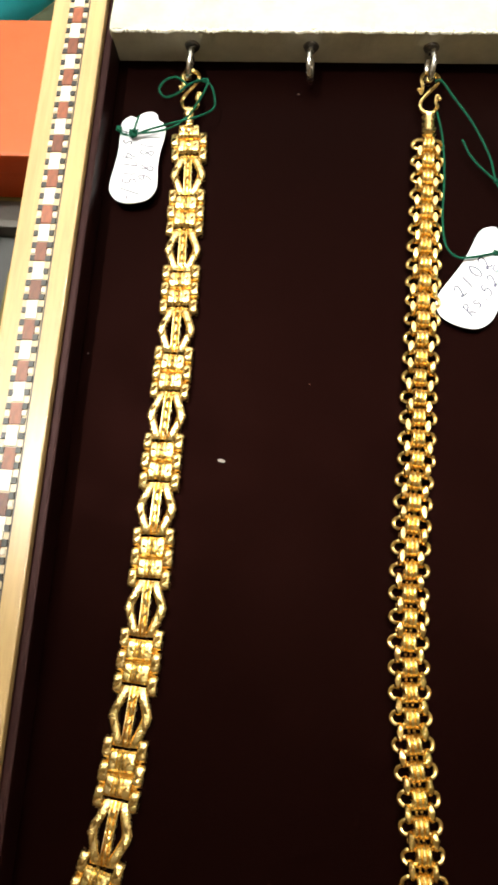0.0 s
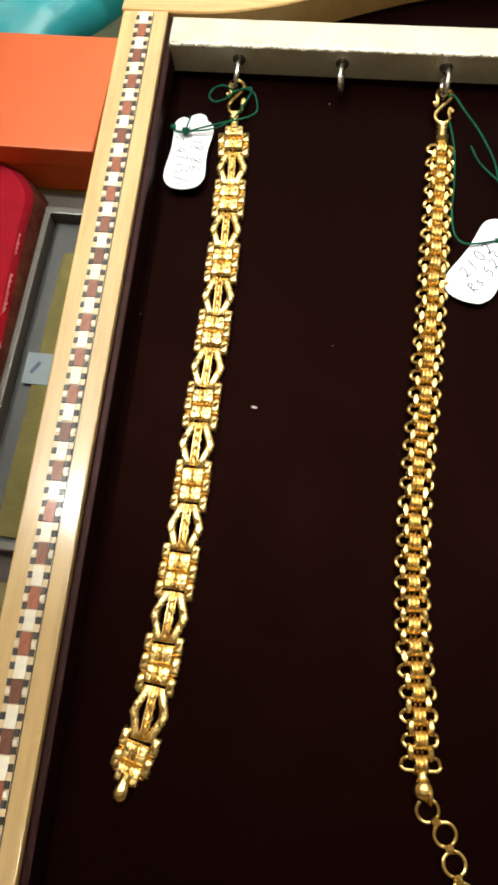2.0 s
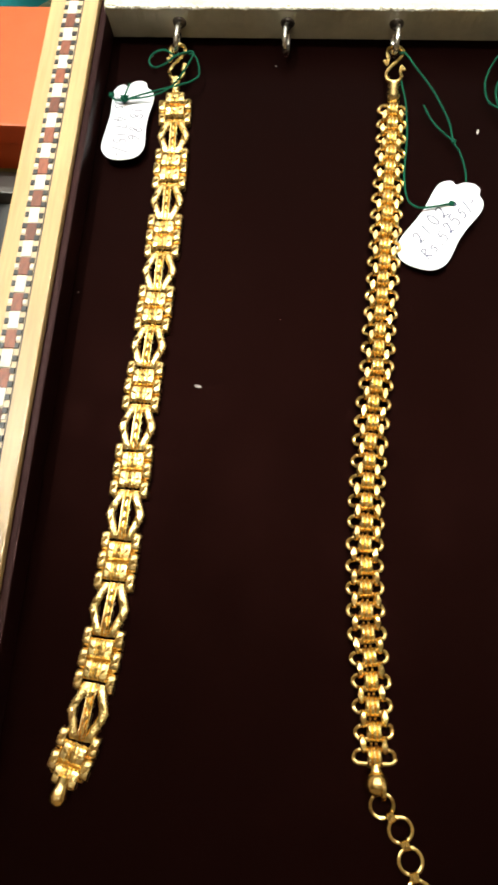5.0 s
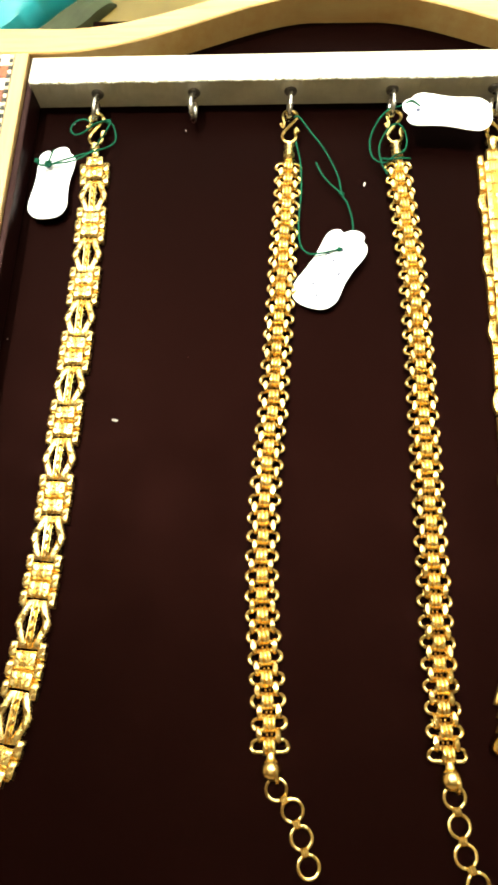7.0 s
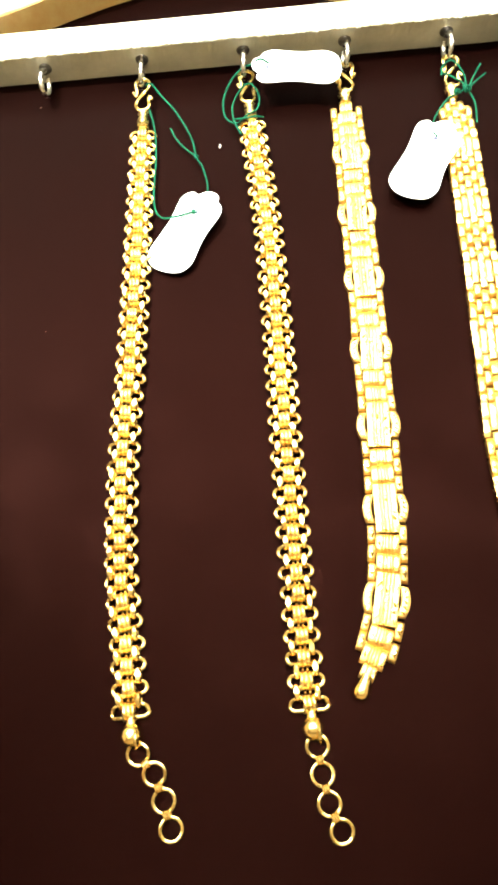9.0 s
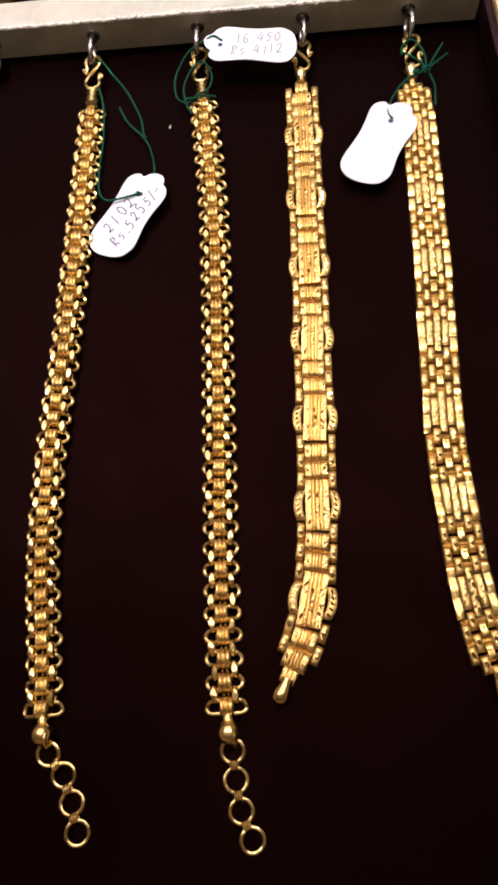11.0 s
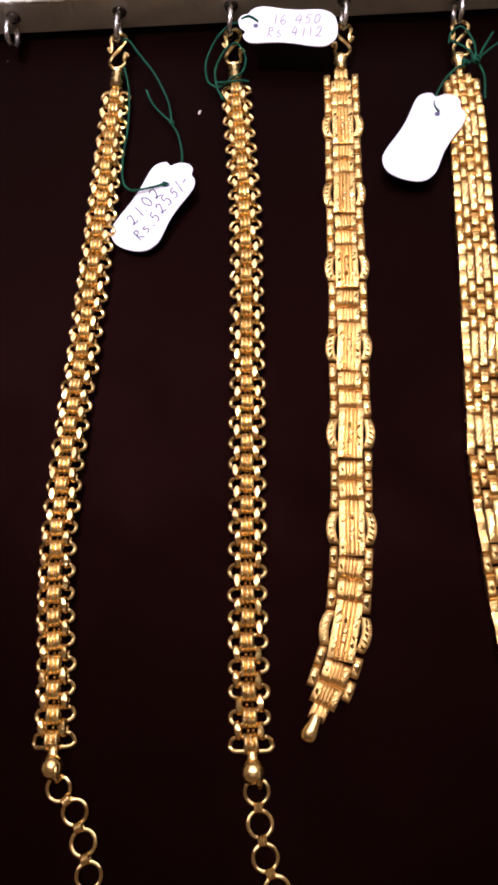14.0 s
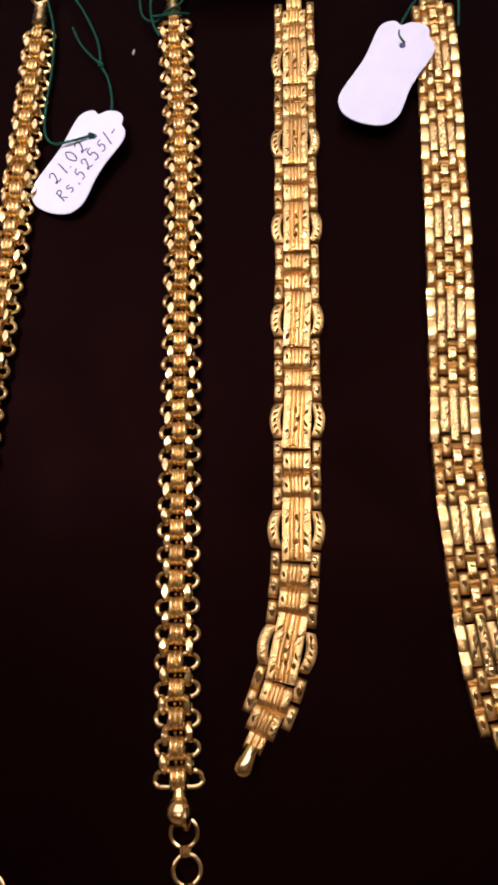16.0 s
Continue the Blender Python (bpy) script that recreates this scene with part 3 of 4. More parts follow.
def chain_bracelet(label, points, count, pitch, s0, clasp, rings, knob):
    ob, line, base = bracelet("chain_bracelet", label, points)
    for k in range(count):
        s = s0 + k * pitch
        last = k == count - 1
        put("cross_loop", loop_end if last else loop_b, ob, wobble(base @ line.at(s), 3))
        put("coil_link", coil, ob, wobble(base @ line.at(s), 3))
        if not last:
            for sgn in (-1, 1):
                put("side_ring", side_ring, ob, wobble(base @ line.at(s + pitch / 2, sgn * 2.4 * MM), 7))
            put("grain", grain, ob, base @ line.at(s + pitch / 2))
    s_clasp(ob, *clasp)
    bm = bmesh.new()
    lathe(bm, ((4.2 * MM, 0.7 * MM), (3.9 * MM, 1.5 * MM), (3.2 * MM, 1.8 * MM), (2.4 * MM, 1.55 * MM), (1.6 * MM, 1.85 * MM), (0.6 * MM, 1.6 * MM), (-0.4 * MM, 2.0 * MM), (-1.6 * MM, 1.75 * MM), (-2.6 * MM, 2.1 * MM), (-3.3 * MM, 1.5 * MM), (-3.6 * MM, 0.5 * MM)), 16)
    part("end_sleeve", bm, gold_soft, ob, "ribbed gold sleeve", True, base @ line.at(s0 - 5.6 * MM, z=2.3 * MM))
    (x, y), turn = knob
    bm = bmesh.new()
    lathe(bm, ((5.6 * MM, 0.95 * MM), (3.4 * MM, 1.15 * MM), (2.3 * MM, 1.5 * MM), (1.6 * MM, 1.6 * MM)), 14)
    part("neck", bm, gold, ob, "", True, base @ pose(x * MM, y * MM, 2.2 * MM, 0, 0, turn))
    bm = bmesh.new()
    lathe(bm, ((2.5 * MM, 1.0 * MM), (1.9 * MM, 1.85 * MM), (0.9 * MM, 2.5 * MM), (-0.3 * MM, 2.68 * MM), (-1.4 * MM, 2.3 * MM), (-2.2 * MM, 1.5 * MM), (-2.6 * MM, 0.4 * MM)), 20)
    tube(bm, ring_points((1.3 * MM, -0.9 * MM, 0.4 * MM), 1.9 * MM, "x", 18), 0.55 * MM, True, 8)
    part("end_eye", bm, gold, ob, "round polished end knob with a loop", True, base @ pose(x * MM, y * MM, 2.6 * MM, 0, 0, turn))
    ring_chain(ob, base, rings)
    return ob


chain_bracelet("gold coil-link bracelet with a dangling chain of four rings",
               [(67.5, 176), (67.4, 153), (67.1, 134), (66.9, 115), (66.4, 94), (66.2, 83), (65.6, 72), (65.3, 60), (65.2, 46), (65.5, 34), (66.4, 22),
                (67.8, 11), (68.8, 1), (69.5, -7.5)], 35, 5.2 * MM, 5.8 * MM, ((67.3, 191.5), (67.5, 179.5)),
               [(71.4, -15.8), (75.4, -20.1), (77.7, -25.8), (79.5, -31.6)], ((70.0, -11.6), 5))
chain_bracelet("gold coil-link bracelet, green thread wound twice round its clasp",
               [(102.9, 176), (103.8, 165), (104.9, 154), (106.8, 134), (108.0, 110), (108.7, 90), (109.2, 71), (109.7, 52), (110.1, 38), (110.6, 22), (111.2, 6),
                (112.1, -7)], 35, 5.197 * MM, 5.4 * MM, ((101.8, 191.5), (102.6, 179.5)),
               [(113.4, -15.0), (114.2, -21.0), (115.4, -27.1), (117.8, -32.6)], ((112.6, -11.2), 4))

# bracelet with ribbed plates and side crescents
C, LC, BC = bracelet("crescent_bracelet", "satin gold bracelet of ribbed plates with crescent side links",
                     [(133.9, 178), (134.1, 157), (134.1, 133), (134.4, 110), (134.4, 86), (134.4, 63), (134.1, 40), (133.5, 28), (132.3, 18), (130.3, 10.1), (128.6, 5.6), (126.7, 1.6), (124.4, -3.4)])
bead_c = bead_mesh("side_link", 1.85 * MM, 4.55 * MM, 2.2 * MM, both, ((0, 0.03, 0.56, 8),))
RIBS = (-0.42, -0.14, 0.14, 0.42)
barrel_c = barrel_mesh("barrel_link", 5.8 * MM, 4.75 * MM, 2.4 * MM, both, RIBS, ((-0.36, 0, 1.5 * MM, 15), (0.36, 0.02, 1.6 * MM, -25)))


def ribbed(u, v):
    g = 1.0
    for q in RIBS:
        g -= 0.16 * max(0.0, 1 - abs(u - q) / 0.08)
    return g * (0.6 + 0.4 * dome(v * 0.985, 7)) * (0.85 + 0.15 * dome(u * 0.985, 4))


plates_c = []
for variant in range(3):
    bm = bmesh.new()
    pad(bm, 5.9 * MM, 12.8 * MM, 2.5 * MM, ribbed, 30, 14, base=0.3 * MM)
    for x, y, t in ((-1.95, 3.6, -30), (-1.95, 2.1, -30), (-1.95, -2.6, -20), (-1.95, -4.1, -20), (0, 2.0, 8), (0, 0, -8), (0, -2.2, 8),
                    (1.95, 3.4, -32), (1.95, 1.8, -32), (1.95, -1.0, 20), (1.95, -2.8, 30)):
        if jit.random() < 0.86:
            cut(bm, (x + jit.uniform(-0.2, 0.2)) * MM, (y + jit.uniform(-0.35, 0.35)) * MM, 2.82 * MM, jit.uniform(1.5, 2.3) * MM, jit.uniform(0.6, 1.0) * MM,
                t + jit.uniform(-14, 14), deep=jit.uniform(0.08, 0.26) * MM, slope=jit.uniform(-0.12, 0.12))
    plates_c.append(mesh_of("plate_link", bm, both, True))
crescent = []
for sgn in (-1, 1):
    bm = bmesh.new()
    pad(bm, 2.2 * MM, 7.6 * MM, 2.2 * MM, lambda u, v: (0.45 + 0.55 * dome(v * 0.98, 4)) * (0.8 + 0.2 * dome(u * 0.98)), 5, 14,
        bend=lambda v: sgn * (3.75 + 0.95 * (1 - v * v)) * MM, base=0.3 * MM)
    for k in range(-2, 3):
        v = k * 1.35 / 3.8
        cut(bm, sgn * (3.75 + 0.95 * (1 - v * v)) * MM, k * 1.35 * MM, 2.52 * MM, 1.5 * MM, 0.6 * MM, sgn * 40 - 10 * k)
    crescent.append(mesh_of("crescent_link", bm, both, True))
pin_c = pin_mesh("pin", 7.0 * MM, 0.6 * MM)
PER_C, S0_C = 23.2 * MM, 21.2 * MM
for k in range(8):
    s = S0_C + k * PER_C
    if k < 7:
        put("plate_link", plates_c[k % 3], C, wobble(BC @ LC.at(s), 2.5))
        for side in crescent:
            put("crescent_link", side, C, wobble(BC @ LC.at(s)))
    for e in (-0.5, 0.5):
        sb = s - PER_C / 2 + e * 5.1 * MM
        put("barrel_link", barrel_c, C, wobble(BC @ LC.at(sb), 3.5))
        if k < 7 or e < 0:
            put("pin", pin_c, C, BC @ LC.at(sb + 2.5 * MM, z=0.9 * MM))
    for e in (-1, 0, 1):
        if k == 7 and e == 1:
            continue
        for sgn in (-1, 1):
            put("side_link", bead_c, C, wobble(BC @ LC.at(s - PER_C / 2 + e * 4.95 * MM, sgn * 4.0 * MM), 3))
put("tip_link", barrel_mesh("tip_link", 3.8 * MM, 4.6 * MM, 2.3 * MM, both, (-0.3, 0.3), ()), C, BC @ LC.at(2.3 * MM))
put("tip_link", barrel_mesh("tip_link", 3.6 * MM, 3.6 * MM, 2.3 * MM, both, (-0.3, 0.3), ()), C, BC @ LC.at(LC.s[-1] - 4.6 * MM))
bm = bmesh.new()
lathe(bm, ((3.9 * MM, 0.6 * MM), (3.5 * MM, 1.4 * MM), (2.6 * MM, 2.05 * MM), (1.5 * MM, 2.2 * MM), (0.4 * MM, 1.75 * MM), (-0.3 * MM, 1.55 * MM), (-2 * MM, 1.6 * MM)), 18)
part("end_bead", bm, gold_soft, C, "", True, BC @ LC.at(-0.9 * MM, z=2.0 * MM))
s_clasp(C, (134.8, 191.5), (134.2, 181.0), mirror=-1)
end_ball(C, LC.at(LC.s[-1], z=2.1 * MM), 0.95)

# broad brick-link bracelet
D, LD, BD = bracelet("brick_bracelet", "broad satin gold brick-link bracelet with long faceted plates",
                     [(168.0, 176), (168.6, 156), (168.4, 131), (168.2, 109), (167.5, 86), (166.8, 64), (167.0, 53), (167.7, 40), (168.4, 30), (169.5, 19), (171.2, 9.4), (172.4, 4), (173.8, -3.4)])
COLS = (-4.05, -2.02, 0.0, 2.02, 4.05)
brick_d = bead_mesh("brick_link", 1.82 * MM, 4.3 * MM, 2.35 * MM, both, ((0, 0.02, 0.46, 12),))
flat_d = barrel_mesh("centre_brick", 1.9 * MM, 3.9 * MM, 2.0 * MM, [gold_edge, gold_cut], (), ((0, 0.12, 1.4 * MM, 80),))
bm = bmesh.new()
pad(bm, 1.9 * MM, 12.0 * MM, 2.4 * MM, lambda u, v: 0.82 + 0.18 * abs(math.sin(2.5 * math.pi * (v + 1) / 2 * 1.0)) - 0.12 * max(0, abs(u) - 0.6), 6, 40, base=0.3 * MM)
edge_d = mesh_of("edge_plate", bm, [gold_edge], True)
bm = bmesh.new()
pad(bm, 1.8 * MM, 7.6 * MM, 2.3 * MM, lambda u, v: (0.55 + 0.45 * dome(v * 0.985, 6)) * (0.85 + 0.15 * dome(u * 0.98)), 6, 10, base=0.3 * MM)
for y, t in ((1.5, -18), (-1.2, -18), (0.2, -18)):
    cut(bm, (0.25 if y > 0 else -0.2) * MM, y * MM, 2.6 * MM, 2.7 * MM, 0.85 * MM, t)
mid_d = mesh_of("middle_plate", bm, both, True)
bm = bmesh.new()
pad(bm, 1.8 * MM, 11.2 * MM, 2.3 * MM, lambda u, v: (0.6 + 0.4 * dome(v * 0.985, 8)) * (0.85 + 0.15 * dome(u * 0.98)), 6, 12, base=0.3 * MM)
for k in range(-3, 4):
    cut(bm, (0.28 if k % 2 else -0.28) * MM, k * 1.5 * MM, 2.6 * MM, 2.1 * MM, 0.9 * MM, 14 if k % 2 else -14)
centre_d = mesh_of("centre_plate", bm, both, True)
pin_d = pin_mesh("pin", 9.4 * MM, 0.8 * MM)


def lay(name, me, s, col, deg=2.0):
    put(name, me, D, wobble(BD @ LD.at(s, COLS[col] * MM), deg))


PER_D, S0_D = 22.8 * MM, 20.2 * MM
for k in range(7):
    s = S0_D + k * PER_D
    for col in (0, 4):
        lay("edge_plate", edge_d, s, col)
    for col in (1, 3):
        lay("middle_plate", mid_d, s, col)
    lay("centre_plate", centre_d, s, 2)
    if k < 6:
        for o in (8.8, 13.9):
            lay("brick_link", brick_d, s + o * MM, 0)
            lay("brick_link", brick_d, s + o * MM, 4)
            lay("centre_brick", flat_d, s + o * MM, 2)
        for o in (6.35, 11.4, 16.45):
            lay("brick_link", brick_d, s + o * MM, 1)
            lay("brick_link", brick_d, s + o * MM, 3)
        for o in (6.5, 11.4, 16.3):
            put("pin", pin_d, D, BD @ LD.at(s + o * MM, z=1.0 * MM))
for i in range(3):
    o = -8.8 - 4.95 * i
    if i < 2:
        lay("brick_link", brick_d, S0_D + o * MM, 0)
        lay("brick_link", brick_d, S0_D + o * MM, 4)
    lay("centre_brick" if i < 2 else "brick_link", flat_d if i < 2 else brick_d, S0_D + o * MM, 2)
    for col in (1, 3):
        lay("brick_link", brick_d, S0_D + (o + 2.45) * MM, col)
    put("pin", pin_d, D, BD @ LD.at(S0_D + (o + 2.5) * MM, z=1.0 * MM))
END_D = S0_D + 6 * PER_D
for i in range(3):
    o = 8.8 + 4.95 * i
    if i < 2:
        lay("brick_link", brick_d, END_D + o * MM, 0)
        lay("brick_link", brick_d, END_D + o * MM, 4)
        put("pin", pin_d, D, BD @ LD.at(END_D + (o - 2.4) * MM, z=1.0 * MM))
    lay("centre_brick" if i < 2 else "brick_link", flat_d if i < 2 else brick_d, END_D + o * MM, 2)
    for col in (1, 3):
        lay("brick_link", brick_d, END_D + (o - 2.45) * MM, col)
bm = bmesh.new()
lathe(bm, ((3.9 * MM, 0.6 * MM), (3.5 * MM, 1.4 * MM), (2.6 * MM, 2.05 * MM), (1.5 * MM, 2.2 * MM), (0.4 * MM, 1.75 * MM), (-0.3 * MM, 1.55 * MM), (-2 * MM, 1.6 * MM)), 18)
part("end_bead", bm, gold_soft, D, "", True, BD @ LD.at(-1.6 * MM, z=2.0 * MM))
s_clasp(D, (168.3, 191), (168.9, 179.5))
end_ball(D, LD.at(LD.s[-1] - 0.5 * MM, z=2.2 * MM), 1.0)


# ---- tags and threads ----
def smooth_outline(points, n):
    p = [Vector((*q, 0)) for q in points]
    out = []
    for i in range(len(p)):
        a, b, c, d = p[i - 1], p[i], p[(i + 1) % len(p)], p[(i + 2) % len(p)]
        for k in range(n):
            t = k / n
            out.append(0.5 * (2 * b + (c - a) * t + (2 * a - 5 * b + 4 * c - d) * t * t + (3 * b - a - 3 * c + d) * t ** 3))
    return out


# outline of one tag, long way up, notched head; millimetres
TAG = ((-5.0, 11.7), (-3.4, 12.6), (-1.9, 12.0), (-0.4, 13.5), (2.0, 14.1), (3.9, 13.2), (4.5, 11.4), (6.0, 10.3), (6.9, 8.2), (6.8, 5.4), (6.1, 1.4),
       (5.8, -3.0), (6.1, -7.0), (6.0, -10.0), (4.1, -13.0), (0.0, -14.2), (-4.2, -13.7), (-6.8, -11.0), (-7.0, -7.5), (-6.4, -3.5), (-5.9, 0.5), (-5.9, 4.0), (-6.1, 8.0), (-5.9, 10.2))

# pen strokes of handwritten characters, in parts of their height
STROKES = {"0": [((0.25, 1), (0.05, 0.7), (0.05, 0.3), (0.22, 0), (0.42, 0.25), (0.44, 0.7), (0.24, 1.02))],
           "1": [((0.22, 1), (0.24, 0.5), (0.2, 0))],
           "2": [((0.05, 0.78), (0.2, 1), (0.42, 0.85), (0.34, 0.48), (0.12, 0.06), (0.02, 0.14), (0.14, 0.2), (0.32, 0.02), (0.5, 0.06))],
           "4": [((0.25, 1), (0.14, 0.68), (0.02, 0.35), (0.48, 0.37)), ((0.38, 0.8), (0.35, 0))],
           "5": [((0.47, 1), (0.15, 0.98)), ((0.15, 0.98), (0.1, 0.6), (0.3, 0.62), (0.43, 0.35), (0.3, 0.05), (0.04, 0.06))]}
STROKES.update({"6": [((0.4, 1), (0.15, 0.7), (0.05, 0.3), (0.2, 0), (0.4, 0.18), (0.32, 0.42), (0.08, 0.3))],
                "7": [((0.03, 0.95), (0.45, 1)), ((0.45, 1), (0.3, 0.5), (0.2, 0))],
                "8": [((0.42, 0.85), (0.2, 1), (0.08, 0.78), (0.38, 0.3), (0.22, 0), (0.05, 0.22), (0.4, 0.7), (0.42, 0.86))],
                "R": [((0.08, 0), (0.1, 1)), ((0.02, 0.95), (0.3, 1), (0.42, 0.75), (0.1, 0.5), (0.28, 0.25), (0.48, 0))],
                "s": [((0.4, 0.5), (0.2, 0.58), (0.12, 0.42), (0.35, 0.2), (0.25, 0), (0.05, 0.05))],
                ".": [((0.1, 0.1), (0.14, -0.06))], "/": [((0.42, 1.1), (0.25, 0.5), (0.08, -0.1))], "-": [((0.05, 0.4), (0.42, 0.43))]})


pen = random.Random(8)


def price_tag(label, m, hole, lines, colour, sx=1.0, sy=1.0):
    """lines: (text, x, y, size in mm, turn)."""
    ob = thing("price_tag", label, "price tag", "price tags")
    ob.matrix_world = m
    bm = bmesh.new()
    outline = smooth_outline([(x * sx * MM, y * sy * MM) for x, y in TAG], 3)

    def lift(q):
        return 0.35 * MM * math.sin(q.y * 130 + 0.6) + 0.2 * MM * math.sin(q.x * 210)
    n = len(outline)
    centre = Vector((0, 0, 0))
    loops = []
    for zz in (0.0, 0.28 * MM):
        rows = []
        for f in (1.0, 0.75, 0.5, 0.25):
            rows.append([bm.verts.new((q.x * f, q.y * f, lift(q * f) + zz)) for q in outline])
        mid = bm.verts.new((0, 0, lift(centre) + zz))
        for a, b in zip(rows, rows[1:]):
            for i in range(n):
                bm.faces.new((a[i], a[(i + 1) % n], b[(i + 1) % n], b[i]))
        for i in range(n):
            bm.faces.new((rows[-1][i], rows[-1][(i + 1) % n], mid))
        loops.append(rows[0])
    for i in range(n):
        bm.faces.new((loops[0][i], loops[0][(i + 1) % n], loops[1][(i + 1) % n], loops[1][i]))
    part("card", bm, paper, ob, "white die-cut paper card")
    bm = bmesh.new()
    hx, hy = hole[0] * MM, hole[1] * MM
    bmesh.ops.create_cone(bm, cap_ends=True, segments=14, radius1=0.75 * MM, radius2=0.75 * MM, depth=0.06 * MM,
                          matrix=pose(hx, hy, lift(Vector((hx, hy, 0))) + 0.34 * MM))
    part("hole", bm, ink, ob, "small dark punched hole")
    for text, x, y, size, turn in lines:
        wide = {".": 0.30, ",": 0.30, "/": 0.42, "-": 0.40, " ": 0.34, "1": 0.46}
        along = -0.5 * sum(wide.get(ch, 0.60) for ch in text)
        r = pose(x * MM, y * MM, 0, 0, 0, turn)
        for ch in text:
            step = wide.get(ch, 0.60)
            along += step
            if ch == " ":
                continue
            high, shear = 0.74 * size * MM * pen.uniform(0.9, 1.12), pen.uniform(0.05, 0.3)
            q0 = r @ pose((along - 0.85 * step) * size * MM, (-0.35 * size + pen.uniform(-0.3, 0.3)) * MM, 0, 0, 0, pen.uniform(-7, 7))
            bm = bmesh.new()
            for run in STROKES[ch]:
                pts = [q0 @ Vector(((a + shear * b + pen.uniform(-0.02, 0.02)) * high, (b + pen.uniform(-0.03, 0.03)) * high, 0)) for a, b in run]
                pts = spline(pts, 0.18 * MM)
                tube(bm, [(q.x, q.y, lift(q) + 0.33 * MM) for q in pts], 0.18 * MM, n=5, flat=0.35)
            me = mesh_of("glyph", bm, colour)
            put("glyph", me, ob, label="handwritten character")
    return ob


price_tag("white paper price tag with faint grey handwriting on maroon board",
          pose(-11.0 * MM, 163.4 * MM, 2.2 * MM, -4, 3, 2), (-2.2, 6.4),
          [("18.86", 2.4, -2.0, 5.4, -88), ("Rs.4715/-", -2.4, -2.6, 5.2, -86)], pencil, 0.98, 1.10)
price_tag("white paper price tag with dark blue handwriting on maroon board",
          pose(82.2 * MM, 130.9 * MM, 2.4 * MM, 2, -3, -26), (0.2, 6.8),
          [("21.02", -2.6, -2.0, 5.0, 80), ("Rs.5255/-", 2.4, -1.0, 4.7, 80)], ink, 1.12, 1.08)
price_tag("white paper price tag with handwriting, lying across the steel hooks",
          pose(118.4 * MM, 187.0 * MM, 8.6 * MM, 0, -3, 88), (0.0, 9.2),
          [("16.450", 2.2, -2.5, 4.6, -88), ("Rs 4112", -2.0, -2.0, 4.6, -88)], faint_ink, 0.98, 1.02)
price_tag("blank white paper price tag, lying on the brick-link bracelet",
          pose(156.4 * MM, 150.0 * MM, 4.6 * MM, 2, 3, -25), (0.3, 7.4), [], ink, 1.14, 1.07)


def thread_thing(label, runs, knots=()):
    ob = thing("thread", label, "thread", "tag threads")
    for pts in runs:
        bm = bmesh.new()
        tube(bm, spline([Vector(p) * MM for p in pts], 0.7 * MM), 0.31 * MM, n=6)
        part("strand", bm, thread, ob, smooth=True)
    for x, y, z, size in knots:
        bm = bmesh.new()
        for turn in (0, 60, 120):
            tilt = pose(x * MM, y * MM, z * MM, 50, 0, turn)
            tube(bm, [tilt @ q for q in ring_points((0, 0, 0), size * MM, "z", 12, 0.7)], 0.36 * MM, True, 6)
        for k in range(3):
            a = radians(100 * k + 40 * size)
            tube(bm, [(x * MM, y * MM, z * MM), ((x + 1.7 * size * math.cos(a)) * MM, (y + 1.7 * size * math.sin(a)) * MM, (z + 0.3) * MM)], 0.2 * MM, n=5)
        part("knot", bm, thread, ob, "small tight knot", True)
    return ob


thread_thing("dark green thread looped round a clasp and tied to a tag", [
    ((-18, 172, 3.6), (-16, 169.6, 3.6), (-13, 169.2, 3.8), (-8, 171, 4.2), (-1, 173, 4.8), (3, 174.2, 5.0), (7.2, 176.5, 4.6), (8.8, 180, 4), (7, 186, 4.5), (3, 187, 5.2)),
    ((-13, 169.2, 3.9), (-12.6, 172, 4.2), (-12.2, 175.4, 3.8)),
    ((0.6, 185, 5.6), (-2.5, 187.8, 5), (-6, 187.8, 4), (-7.6, 185, 3.5), (-5.5, 182, 4), (-2, 182.3, 5), (1.5, 185, 5.8), (6, 187.4, 5), (5.6, 183.5, 5), (2.4, 176, 4.8), (-1, 172.2, 4.6), (-6, 170.3, 4.2), (-12.6, 169.3, 4)),
], [(-12.8, 169.4, 4.2, 1.0), (-17.2, 171.2, 3.6, 0.6)])
thread_thing("dark green thread running from a gold clasp to a tag", [
    ((68.5, 188.5, 5), (70.5, 188.6, 5), (74, 184, 4), (79, 177, 3), (83.6, 167, 2.4), (85.2, 159, 2.4), (87, 155.4, 2.4), (88.6, 149, 2.2), (88.8, 143.5, 2.0)),
    ((76.6, 172, 2.2), (78.6, 167.5, 2.0), (81, 164, 2), (85.2, 159.2, 2.4)),
    ((69.6, 180, 3.2), (71.4, 172, 2.0), (72.0, 160, 1.6), (71.6, 148, 1.8), (72.4, 139.5, 2.4), (75.0, 135.6, 3.2), (79, 135.5, 3.6), (84.6, 137, 3.6)),
], [(85.2, 159.0, 2.6, 0.45), (84.6, 137.0, 3.5, 0.5)])
thread_thing("dark green thread wound twice round a clasp and a tag", [
    ((109.8, 188.6, 9.6), (107, 190.6, 9.8), (103.6, 189.6, 8.5), (101, 191, 6.5), (97, 188, 4.5), (94.2, 181, 3), (95, 174, 2.6), (98.6, 171.3, 3), (102, 172.6, 4.8), (105.2, 175.2, 4.4), (106, 181, 4),
     (103.4, 185.6, 5), (100, 183.8, 4.6), (97.2, 178, 3.4), (97.8, 171.6, 3), (99.8, 167, 2.6)),
    ((97.6, 173, 3), (101, 171, 5), (104.6, 171.6, 4.8), (107.2, 173, 3)),
])
